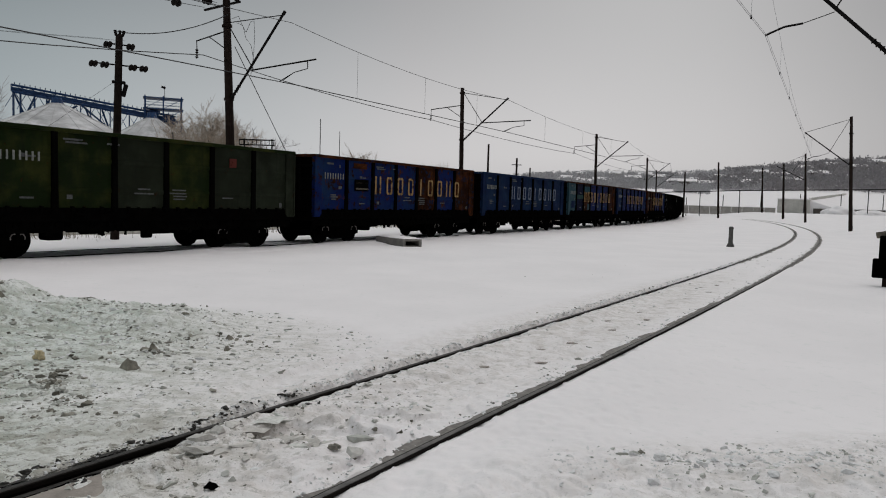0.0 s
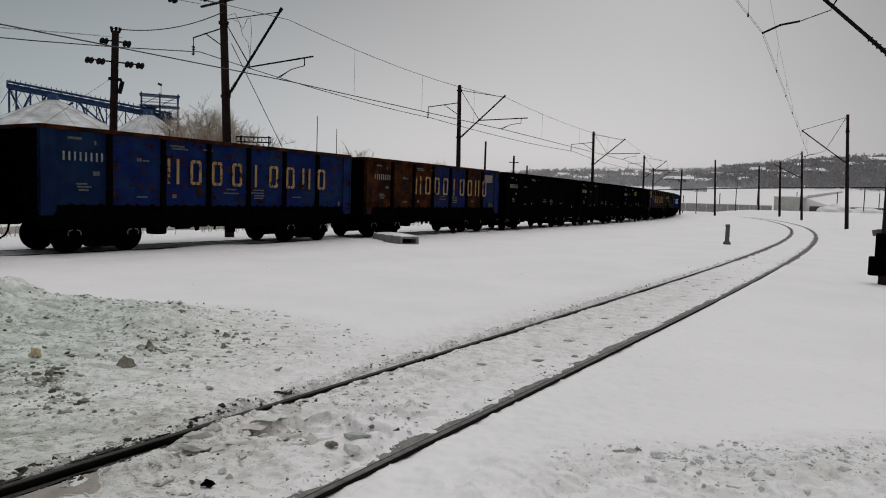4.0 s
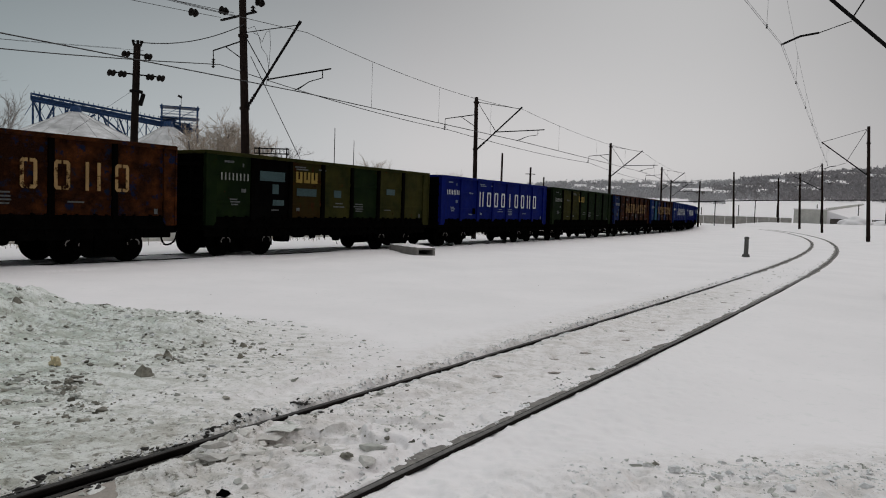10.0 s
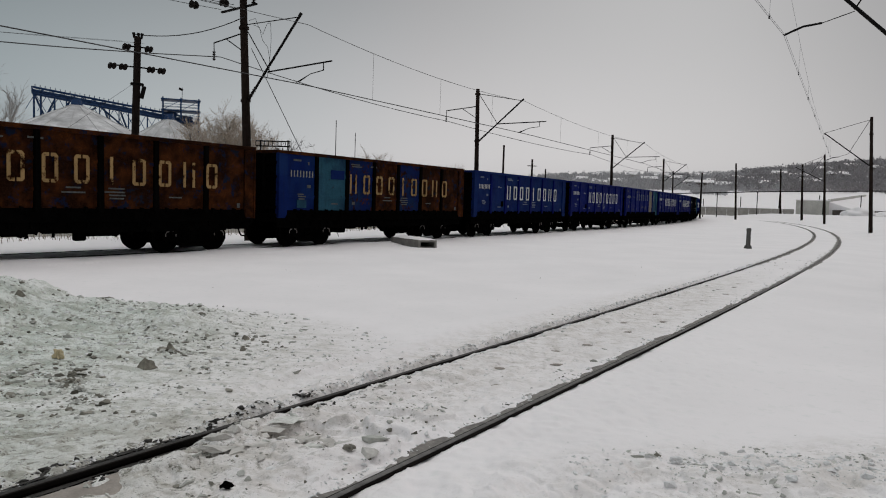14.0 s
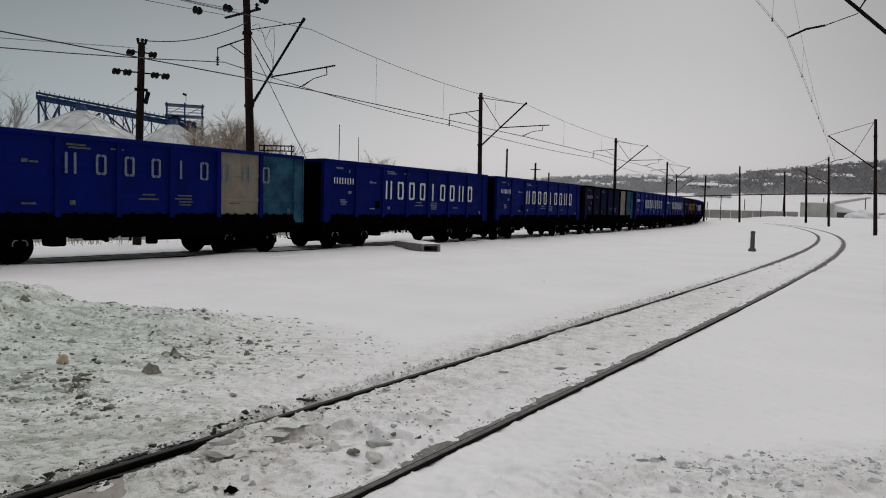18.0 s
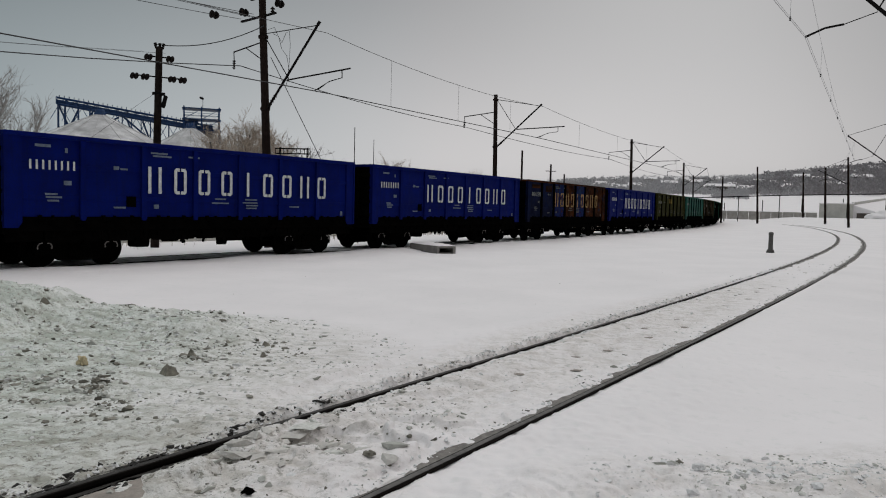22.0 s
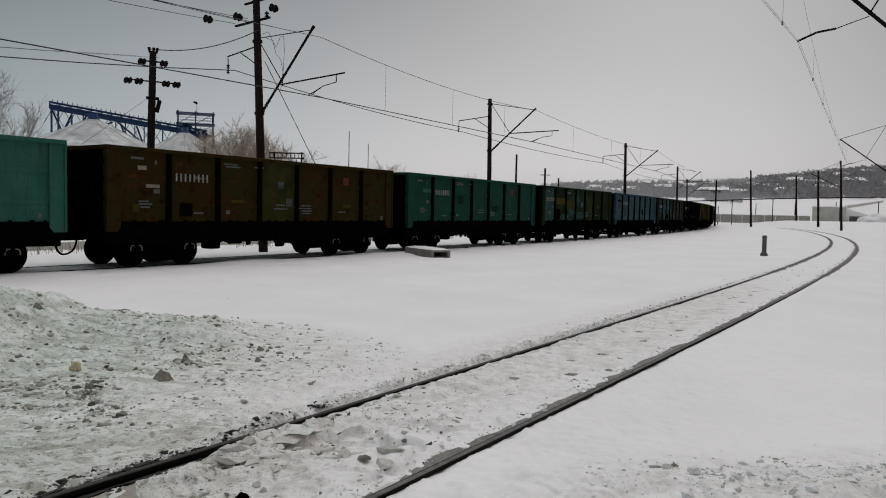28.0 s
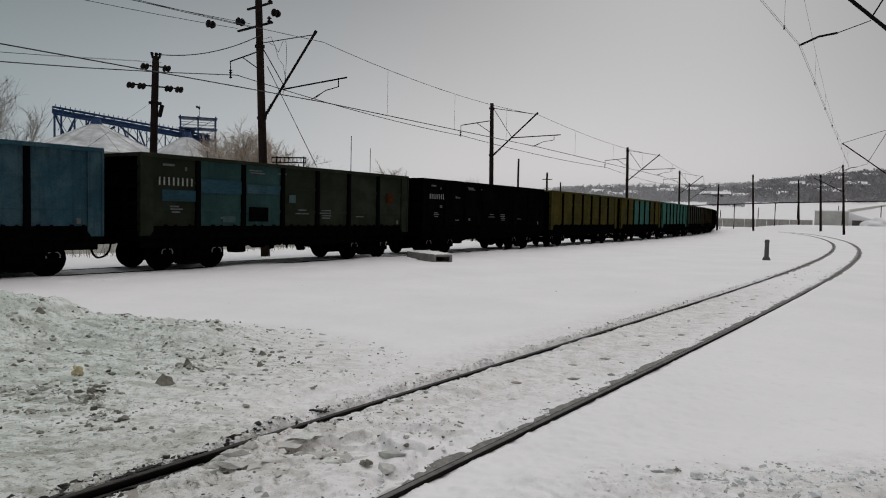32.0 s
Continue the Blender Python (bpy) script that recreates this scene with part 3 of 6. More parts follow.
put("rail_head", head_strip(SIDE, -0.798, 0.024, SIDE_TOP + 0.004, -14, 145, 0.4), RAILTOP, siding, label="dull grey running surface")
put("rail_head", head_strip(SIDE, 0.797, 0.024, SIDE_TOP + 0.004, -14, 145, 0.4), DARKTOP, siding, label="dull grey running surface")
# black strip paints the shaded gap below the bare rail's head
put("slush", ribbon(SIDE, 0.758, -0.07, -0.16, -0.012, -14, -2.55, 0.04, 5, (0.0, 0.006, 0.026)), SLUSH_AND_SHADE, siding, label="dark slush and painted shade in the gap beside the bare rail")
put("slush", ribbon(SIDE, 0.62, -0.10, -0.42, 0.017, -8, -2.1, 0.04, 15), SMUDGE, siding, label="brownish trodden slush between the rails")
put("slush", ribbon(SIDE, 0.850, 0.01, 0.10, 0.034, -14, -2.4, 0.04, 6), SLUSH_AND_SHADE, siding, label="dark grit beside the bare rail")


# ---- loose snow and clods ----
ICO_V = [(-1, 1.618, 0), (1, 1.618, 0), (-1, -1.618, 0), (1, -1.618, 0), (0, -1, 1.618), (0, 1, 1.618), (0, -1, -1.618), (0, 1, -1.618), (1.618, 0, -1), (1.618, 0, 1), (-1.618, 0, -1), (-1.618, 0, 1)]
ICO_F = [(0, 11, 5), (0, 5, 1), (0, 1, 7), (0, 7, 10), (0, 10, 11), (1, 5, 9), (5, 11, 4), (11, 10, 2), (10, 7, 6), (7, 1, 8), (3, 9, 4), (3, 4, 2), (3, 2, 6), (3, 6, 8), (3, 8, 9), (4, 9, 5), (2, 4, 11), (6, 2, 10), (8, 6, 7), (9, 8, 1)]


def clod_shape(rnd, size):
    sx, sy, sz = size * rnd.uniform(0.6, 1.9), size * rnd.uniform(0.5, 1.2), size * rnd.uniform(0.35, 0.90)
    a = rnd.uniform(0, 6.3)
    vs = []
    for x, y, z in ICO_V:
        k = rnd.uniform(0.35, 1.55) / 1.9
        x, y, z = x * k * sx, y * k * sy, z * k * sz
        vs.append((x * math.cos(a) - y * math.sin(a), x * math.sin(a) + y * math.cos(a), z))
    return vs


def clods(name, spots, mat, label, seed, flat=1.0):
    rnd = random.Random(seed)
    verts, faces = [], []
    zs = ground_z([p[0] for p in spots], [p[1] for p in spots])
    for (x, y, size), z in zip(spots, zs):
        base = len(verts)
        verts += [(x + a, y + b, z + c * flat + size * 0.04) for a, b, c in clod_shape(rnd, size)]
        faces += [tuple(base + i for i in f) for f in ICO_F]
    ob = put(name, solid(name, verts, faces), mat)
    return tagged(ob, label, "snow clods", kind="stuff")


def scatter(n, seed, kind):
    rnd = random.Random(seed)
    spots = []
    while len(spots) < n:
        if kind == "heap":
            x, y = rnd.gauss(-4.6, 2.4), rnd.gauss(8.6, 1.9)
            if (x + 7) ** 2 / 26 + (y - 8.6) ** 2 / 10 > 1.6:
                continue
        elif kind == "ridge":
            x = rnd.uniform(0.8, 5.0)
            y = 5.10 + 0.08 * (x - 2.0) + rnd.gauss(0, 0.27)
        elif kind == "siding":
            s = rnd.uniform(-3, 1) + 26 * rnd.random() ** 2
            x, y, _ = on(SIDE, s, rnd.choice((rnd.gauss(1.0, 0.18), rnd.uniform(-0.7, 0.7), rnd.uniform(-0.7, 0.7))))
        else:
            x, y = rnd.uniform(-6, 9), rnd.uniform(5, 24)
        nrm = float(lateral(SIDE, np.array([x]), np.array([y]))[0][0])
        if abs(abs(nrm) - 0.795) < 0.1 or math.hypot(x, y) < 3.2:
            continue
        if kind != "field" and noise.noise(Vector((x * 1.3, y * 1.6, seed))) < rnd.uniform(-0.15, 0.25):
            continue
        spots.append((x, y, 0.006 + (0.022 if kind == "ridge" else 0.031) * rnd.random() ** 6))
    return spots


clods("snow_clods", scatter(1500, 11, "heap"), WHITE_CLOD, "lumps of ploughed snow on the heap", 1)
clods("dirty_clods", scatter(2700, 12, "heap"), CLOD, "gritty grey clods on the ploughed heap", 2)
clods("earth_crumbs", scatter(1000, 13, "heap"), BROWN_CLOD, "dark crumbs of earth on the heap", 3)
clods("snow_clods", scatter(700, 14, "ridge"), WHITE_CLOD, "lumps of trodden snow on the low ridge", 4)
clods("dirty_clods", scatter(420, 15, "ridge"), CLOD, "grey clods on the low snow ridge", 5)
clods("snow_clods", scatter(300, 16, "siding"), WHITE_CLOD, "trodden lumps of snow between the rails", 6)
clods("dirty_clods", scatter(260, 17, "siding"), CLOD, "gritty lumps between the siding rails", 7)
clods("earth_crumbs", scatter(50, 18, "siding"), BROWN_CLOD, "dark crumbs along the siding rails", 8)
clods("earth_crumbs", scatter(26, 19, "field"), BROWN_CLOD, "single dark crumbs on clean snow", 9)


rnd = random.Random(77)
edge = []
for i in range(520):
    s = rnd.uniform(-6, 1) + 34 * rnd.random() ** 2.2
    x, y, _ = on(SIDE, s, rnd.choice((0.88 + abs(rnd.gauss(0, 0.06)), 0.88 + abs(rnd.gauss(0, 0.06)), -0.70 + abs(rnd.gauss(0, 0.10)))))
    if math.hypot(x, y) > 3.0:
        edge.append((x, y, rnd.uniform(0.005, 0.010 + 0.016 * rnd.random() ** 3) * (1 + max(s, 0) / 30)))
clods("earth_crumbs", edge, BROWN_CLOD, "dark crumbs and coal dust along the rails", 10)

rnd = random.Random(79)
edge = []
for i in range(420):
    s = rnd.uniform(-5.5, -1.0)
    x, y, _ = on(SIDE, s, rnd.choice((0.86 + abs(rnd.gauss(0, 0.10)), 0.86 + abs(rnd.gauss(0, 0.06)), 0.68 - abs(rnd.gauss(0, 0.07)))))
    if math.hypot(x, y) > 3.0:
        edge.append((x, y, 0.006 + 0.026 * rnd.random() ** 3))
clods("earth_crumbs", edge, SLUSH_AND_SHADE, "dark crumbs thrown up beside the bare rail", 12)
clods("snow_clods", [(x, y, s * 1.6) for x, y, s in scatter(170, 24, "ridge")], WHITE_CLOD, "larger flakes of broken snow on the ridge", 13)
clods("dirty_clods", [(x, y, s * 1.5) for x, y, s in scatter(90, 25, "ridge")], CLOD, "larger grey flakes of snow on the ridge", 14)
for name, mat, count, top, label in (("dirty_clods", CLOD, 320, 0.030, "grey broken slush between the rails"), ("earth_crumbs", BROWN_CLOD, 240, 0.014, "coal crumbs in the slush between the rails")):
    spots = []
    for i in range(count):
        s, o = rnd.uniform(-4.8, -0.8) + 1.6 * abs(rnd.gauss(0, 0.4)), rnd.uniform(-0.35, 0.70)
        x, y, _ = on(SIDE, s, o)
        if math.hypot(x, y) > 3.0 and noise.noise(Vector((x * 1.8, y * 1.8, 5.0))) > -0.1:
            spots.append((x, y, 0.006 + top * rnd.random() ** 4))
    clods(name, spots, mat, label, 15)
rnd = random.Random(80)
for mat, count in ((SLABSNOW, 46), (CLOD, 9)):
    spots = [(-1.05 + rnd.gauss(0, 0.40), 5.3 + rnd.gauss(0, 0.22), rnd.uniform(0.03, 0.085)) for _ in range(count)]
    spots = [p for p in spots if abs(float(lateral(SIDE, np.array([p[0]]), np.array([p[1]]))[0][0])) < 0.6]
    clods("snow_slabs", spots, mat, "flat broken slabs of packed snow between the rails", 31, 0.55)
rnd = random.Random(78)
for name, mat, count, lo, hi, label in (("snow_clods", WHITE_CLOD, 2600, 0.007, 0.020, "crumbs of snow thrown up along the rails"), ("dirty_clods", CLOD, 520, 0.005, 0.013, "grey crumbs of slush along the rails")):
    edge = []
    for i in range(count):
        s = rnd.uniform(-6, 0) + 36 * rnd.random() ** 2
        x, y, _ = on(SIDE, s, rnd.choice((0.85 + abs(rnd.gauss(0, 0.07)), 0.85 + abs(rnd.gauss(0, 0.07)), -0.74 + abs(rnd.gauss(0, 0.08)), 0.715 - abs(rnd.gauss(0, 0.03)))))
        if math.hypot(x, y) > 3.0:
            edge.append((x, y, rnd.uniform(lo, hi) * (1 + max(s, 0) / 70)))
    clods(name, edge, mat, label, 20)


def lump(name, x, y, size, mat, label, seed, flat=1.0):
    rnd = random.Random(seed)
    bm = bmesh.new()
    bmesh.ops.create_icosphere(bm, subdivisions=3, radius=1)
    for v in bm.verts:
        k = 0.75 + 0.5 * noise.noise(v.co * 1.6 + Vector((seed, 0, 0))) + 0.18 * noise.noise(v.co * 5 + Vector((0, seed, 0)))
        v.co = Vector((v.co.x * size[0], v.co.y * size[1], max(v.co.z, -0.3) * size[2])) * k
    ob = put(name, mesh_of(name, bm), mat, at=(x, y, gz(x, y) + (0.02 if size[2] > 0.03 else 0.004)))
    return tagged(ob, label, "clod")


def wedge(x, y, w, d, h, turn, mat, label, seed):
    """A broken corner of frozen earth: a leaning three-sided pyramid with blunted edges."""
    rnd = random.Random(seed)
    bm = bmesh.new()
    base = [bm.verts.new((math.cos(a) * w * rnd.uniform(0.85, 1.1), math.sin(a) * d, -0.04)) for a in (0.1, 1.5, 3.0, 4.6)]
    tip = bm.verts.new((-0.22 * w, 0.15 * d, h))
    shoulder = bm.verts.new((0.38 * w, -0.12 * d, h * 0.62))
    bm.faces.new(base[::-1])
    for f in ((base[0], base[1], shoulder), (base[1], base[2], tip), (base[2], base[3], tip), (base[3], base[0], shoulder), (base[1], tip, shoulder), (base[3], shoulder, tip)):
        bm.faces.new(f)
    bmesh.ops.subdivide_edges(bm, edges=list(bm.edges), cuts=2, use_grid_fill=True)
    for v in bm.verts:
        v.co += Vector((noise.noise(v.co * 14), noise.noise(v.co * 14 + Vector((5, 0, 0))), noise.noise(v.co * 14 + Vector((0, 5, 0))))) * 0.022
    ob = put("earth_clod", mesh_of("earth_clod", bm), mat, at=(x, y, gz(x, y)), turn=(0, 0, turn))
    return tagged(ob, label, "clod")


EARTH = plain("frozen_earth", (0.24, 0.225, 0.185), 0.95, 0, 14, 0.5, 0.6)
wedge(-3.27, 7.54, 0.16, 0.10, 0.12, 10, EARTH, "dark grey wedge of frozen earth in the heap", 1)
wedge(-3.36, 8.34, 0.10, 0.07, 0.11, -30, EARTH, "dark brown chunk of frozen earth on the heap", 2)
wedge(-6.02, 9.75, 0.10, 0.07, 0.09, 20, EARTH, "dark chunk of earth at the foot of the heap", 3)
wedge(-2.75, 9.3, 0.09, 0.05, 0.06, 40, EARTH, "small dark chunk on the trodden snow", 4)
wedge(-2.60, 8.7, 0.08, 0.05, 0.06, 70, EARTH, "small dark chunk beside the heap", 5)
lump("yellow_clod", -4.29, 7.62, (0.075, 0.07, 0.10), YELLOW_CLOD, "yellowish lump of snow in the heap", 2)
lump("earth_clod", -3.83, 7.05, (0.07, 0.05, 0.05), BROWN_CLOD, "dark cluster of earthy snow in the heap", 3)
lump("earth_clod", -3.55, 6.68, (0.07, 0.05, 0.04), CLOD, "grey earthy lump beside the heap", 6)
lump("coal_lump", -1.41, 4.41, (0.045, 0.035, 0.035), BLACK, "black lump between the rails", 5)
lump("earth_clod", -0.73, 5.02, (0.05, 0.035, 0.04), BROWN_CLOD, "small dark clod between the rails", 10)
lump("snow_block", 1.62, 5.12, (0.06, 0.04, 0.05), WHITE_CLOD, "upright flake of snow on the ridge", 14)
lump("earth_clod", 1.52, 5.27, (0.035, 0.025, 0.025), BROWN_CLOD, "small dark clod on the ridge", 15)
rnd = random.Random(33)
for cx, cy, sx, sy, count, label in ((-3.78, 6.95, 0.11, 0.16, 150, "nest of earthy clods in the ploughed snow"), (-4.75, 6.90, 0.26, 0.10, 170, "dark band of earthy crumbs in the heap"), (-4.3, 7.05, 0.16, 0.07, 70, "earthy crumbs trailing from the heap"),
                                     (-4.2, 6.45, 0.30, 0.05, 70, "thin dark streak of crumbs in the snow"), (-3.35, 6.45, 0.16, 0.10, 60, "crumbs and grey flakes of broken snow"), (-3.3, 8.2, 0.16, 0.08, 70, "dark crumbs round a chunk of earth"),
                                     (-2.75, 9.1, 0.35, 0.25, 110, "scattered grey crumbs on the trodden snow"), (-4.5, 10.6, 0.8, 0.25, 160, "crumbs along the crest of the heap"), (-3.2, 6.0, 0.35, 0.12, 60, "grey crumbs on the ploughed snow")):
    spots = [(cx + rnd.gauss(0, sx), cy + rnd.gauss(0, sy), 0.008 + 0.035 * rnd.random() ** 3) for _ in range(count)]
    clods("earth_crumbs", spots[::2], BROWN_CLOD, label, int(count + 90))
    clods("dirty_clods", spots[1::2], CLOD, label, int(count + 91))
rnd = random.Random(31)
for i in range(26):
    x, y, h = on(SIDE, 0.6 + 0.62 * i * (1 + 0.012 * i), 0.12 * (1 if i % 2 else -1) + 0.10 * math.sin(i * 2.1))
    if rnd.random() < 0.8:
        lump("slush_patch", x, y, (rnd.uniform(0.07, 0.12) * (1 + i / 30), rnd.uniform(0.045, 0.07) * (1 + i / 30), 0.012), SMUDGE, "flat brownish patch of slush in an old footprint", 40 + i)
for i in range(14):
    x, y = -3.85 + rnd.gauss(0, 0.13) - 0.12 * (i % 3), 7.1 + rnd.gauss(0, 0.12) + 0.15 * (i % 3)
    k = rnd.uniform(0.012, 0.03)
    lump("earth_clod", x, y, (k * 1.4, k, k * 0.8), (CLOD, BROWN_CLOD)[i % 2], "small frozen clod of earth in the heap", 70 + i)



# ---- gondola wagons ----
HALF = 6.43
POSTS = (-4.42, -2.62, -0.87, 0.87, 2.62, 4.42)
EDGES = (-5.99, *POSTS, 5.99)


def panel_mesh(w):
    """A pressed side sheet with two shallow horizontal swages."""
    prof = [(0.0, 1.26), (0.0, 1.78), (-0.022, 1.82), (-0.022, 1.90), (0.0, 1.94), (0.0, 2.60), (-0.022, 2.64), (-0.022, 2.72), (0.0, 2.76), (0.0, 3.40)]
    verts, faces, n = [], [], 10
    for x in (-w / 2, w / 2):
        verts += [(x, y, z) for y, z in prof] + [(x, 0.03, z) for y, z in prof]
    for i in range(n - 1):
        faces.append((i, 20 + i, 21 + i, i + 1))
        faces.append((10 + i, 11 + i, 31 + i, 30 + i))
        faces.append((i, i + 1, 11 + i, 10 + i))
        faces.append((20 + i, 30 + i, 31 + i, 21 + i))
    faces += [(0, 10, 30, 20), (9, 29, 39, 19)]
    return solid("side_panel", verts, faces)


PANELS = [panel_mesh(EDGES[i + 1] - EDGES[i]) for i in range(7)]
WM = {}
bm = bmesh.new()
prism(bm, ((-0.085, 1.33), (-0.05, 1.26), (0.05, 1.26), (0.085, 1.33), (0.07, 3.41), (-0.07, 3.41)), -0.085, 0.0)
WM["side_post"] = mesh_of("side_post", bm)
bm = bmesh.new()
prism(bm, ((-0.44, 1.22), (-0.34, 1.08), (0.0, 1.08), (0.0, 3.42), (-0.44, 3.42)), -0.05, 0.02)
box(bm, (-0.03, 0.0, 2.25), (0.06, 0.16, 2.3))
WM["corner_plate"] = mesh_of("corner_plate", bm)
bm = bmesh.new()
box(bm, (0, 0, 3.445), (2 * HALF, 0.17, 0.115), bevel=0.02)
WM["top_rail"] = mesh_of("top_rail", bm)
bm = bmesh.new()
box(bm, (0, 0, 3.445), (0.14, 2.86, 0.115), bevel=0.02)
WM["end_rail"] = mesh_of("end_rail", bm)
bm = bmesh.new()
box(bm, (0, -0.03, 1.17), (2 * HALF - 0.1, 0.16, 0.38), bevel=0.015)
box(bm, (0, 0.1, 0.99), (2 * HALF - 1.6, 0.05, 0.10))
for x in (-5.88, 5.88):
    box(bm, (x, 0.02, 0.86), (0.92, 0.10, 0.30), bevel=0.02)
WM["side_sill"] = mesh_of("side_sill", bm)
bm = bmesh.new()
for i in range(14):
    x = -5.55 + i * 0.854
    box(bm, (x, 0, 1.335), (0.07, 0.10, 0.13), (0, 8 if i % 2 else -6, 0))
    box(bm, (x + 0.2, 0.0, 1.20), (0.24, 0.05, 0.05))
    box(bm, (x + 0.33, 0.0, 1.36), (0.05, 0.06, 0.07))
WM["latch_strip"] = mesh_of("latch_strip", bm)
bm = bmesh.new()
box(bm, (0, 0, 2.33), (0.05, 2.84, 2.12))
WM["end_wall"] = mesh_of("end_wall", bm)
bm = bmesh.new()
box(bm, (0.07, 0, 0), (0.09, 2.84, 0.13), bevel=0.02)
WM["end_rib"] = mesh_of("end_rib", bm)
bm = bmesh.new()
prism(bm, ((-0.765, 1.06), (-0.765, 0.76), (-0.68, 0.68), (0.68, 0.68), (0.765, 0.76), (0.765, 1.06)), -0.10, -0.02)
for x in (-0.55, 0.0, 0.55):
    box(bm, (x, -0.12, 0.94), (0.09, 0.06, 0.22), bevel=0.01)
box(bm, (0.28, -0.10, 0.66), (0.10, 0.10, 0.14), (0, 12, 0))
box(bm, (0, 0.42, 0.97), (1.46, 0.95, 0.05), (-12, 0, 0))
WM["bottom_hatch"] = mesh_of("bottom_hatch", bm)
bm = bmesh.new()
box(bm, (0.08, 0, 2.33), (0.11, 0.12, 2.05))
WM["end_post"] = mesh_of("end_post", bm)
bm = bmesh.new()
box(bm, (0.03, 0, 1.08), (0.14, 2.9, 0.34), bevel=0.02)
WM["end_beam"] = mesh_of("end_beam", bm)
bm = bmesh.new()
box(bm, (0, 0, 1.33), (2 * HALF - 0.1, 2.84, 0.06))
WM["floor_plate"] = mesh_of("floor_plate", bm)
bm = bmesh.new()
box(bm, (0, 0, 2.33), (2 * HALF - 0.1, 0.03, 2.14))
WM["far_side_sheet"] = mesh_of("side_sheet", bm)
bm = bmesh.new()
box(bm, (0, 0, 1.10), (12.7, 0.42, 0.36))
for x in (-4.325, -2.0, 0, 2.0, 4.325):
    box(bm, (x, 0, 1.14), (0.22, 2.7, 0.22))
WM["centre_sill"] = mesh_of("centre_sill", bm)
bm = bmesh.new()
box(bm, (0.0, 0, 1.05), (0.5, 0.20, 0.22), bevel=0.02)
box(bm, (0.30, 0.02, 1.05), (0.26, 0.34, 0.34), bevel=0.05)
box(bm, (0.37, -0.13, 1.03), (0.20, 0.10, 0.24), bevel=0.03)
box(bm, (0.05, 0.0, 0.84), (0.30, 0.26, 0.10), bevel=0.02)
for y in (-0.14, 0.14):
    rod(bm, (-0.05, y, 0.84), (-0.02, y * 1.2, 1.12), 0.022, n=6)
rod(bm, (0.02, -0.62, 0.98), (0.02, 0.1, 0.98), 0.018, n=6)
rod(bm, (0.02, -0.62, 0.98), (0.06, -0.66, 0.74), 0.018, n=6)
WM["coupler"] = mesh_of("coupler", bm)
WM["brake_hose"] = solid("brake_hose", *tube([(0.18, -0.30, 0.98), (0.34, -0.38, 0.92), (0.40, -0.40, 0.78), (0.43, -0.40, 0.64), (0.49, -0.38, 0.52), (0.58, -0.34, 0.44), (0.66, -0.30, 0.41), (0.705, -0.27, 0.405)], 0.030, 6), True)
bm = bmesh.new()
rod(bm, (-0.6, -0.62, 0.72), (0.6, -0.62, 0.72), 0.19, n=12)
box(bm, (-0.45, -0.62, 0.92), (0.08, 0.1, 0.2))
box(bm, (0.45, -0.62, 0.92), (0.08, 0.1, 0.2))
WM["air_reservoir"] = mesh_of("air_reservoir", bm)
bm = bmesh.new()
rod(bm, (0, 0, 0), (0.5, 0, 0), 0.17, n=12)
rod(bm, (0.5, 0, 0), (0.62, 0, 0), 0.06, n=8)
box(bm, (0.1, 0, 0.2), (0.3, 0.2, 0.12))
box(bm, (0.78, 0.0, -0.02), (0.34, 0.04, 0.12), (0, 25, 0))
WM["brake_cylinder"] = mesh_of("brake_cylinder", bm)
bm = bmesh.new()
rod(bm, (-2.9, -0.95, 0.80), (2.9, -0.95, 0.80), 0.028, n=6)
rod(bm, (-3.0, -1.05, 0.90), (3.0, -1.05, 0.90), 0.02, n=6)
rod(bm, (-3.0, 0.6, 0.74), (1.0, 0.6, 0.78), 0.025, n=6)
for x in (-2.3, -1.1, 0.2, 1.4, 2.4):
    rod(bm, (x, -1.0, 0.78), (x, -1.0, 1.02), 0.018, n=5)
box(bm, (1.7, -0.9, 0.70), (0.12, 0.06, 0.34), (0, 20, 0))
box(bm, (-0.9, -0.9, 0.68), (0.10, 0.06, 0.30), (0, -15, 0))
box(bm, (-2.35, -0.8, 0.62), (0.46, 0.5, 0.34), bevel=0.05)
box(bm, (0.55, -0.95, 0.62), (0.34, 0.2, 0.36), bevel=0.04)
for x, z in ((-3.1, 0.66), (-0.2, 0.60), (2.0, 0.68), (2.8, 0.62)):
    box(bm, (x, -1.02, z + 0.1), (0.06, 0.05, 0.30), (0, 8, 0))
rod(bm, (-3.2, -1.12, 0.72), (3.2, -1.12, 0.74), 0.022, n=6)
WM["brake_rigging"] = mesh_of("brake_rigging", bm)
# bogie pieces, about the bogie's pivot at rail level
bm = bmesh.new()
box(bm, (0, 0, 0.72), (0.46, 2.3, 0.24), bevel=0.04)
box(bm, (0, 0, 0.88), (0.5, 0.5, 0.10))
box(bm, (0, 0, 0.30), (0.30, 2.0, 0.14), bevel=0.02)
WM["bogie"] = mesh_of("bogie", bm)
bm = bmesh.new()
# openings in the frame are filled solid, their shade drawn as black iron
prism(bm, ((-1.20, 0.36), (-1.20, 0.60), (-1.05, 0.70), (-0.62, 0.86), (0.62, 0.86), (1.05, 0.70), (1.20, 0.60), (1.20, 0.36), (1.02, 0.32), (0.78, 0.36), (0.50, 0.17), (-0.50, 0.17), (-0.78, 0.36), (-1.02, 0.32)), -0.09, 0.09)
box(bm, (0, -0.02, 0.50), (0.62, 0.26, 0.42), bevel=0.03)
WM["side_frame"] = mesh_of("side_frame", bm)
bm = bmesh.new()
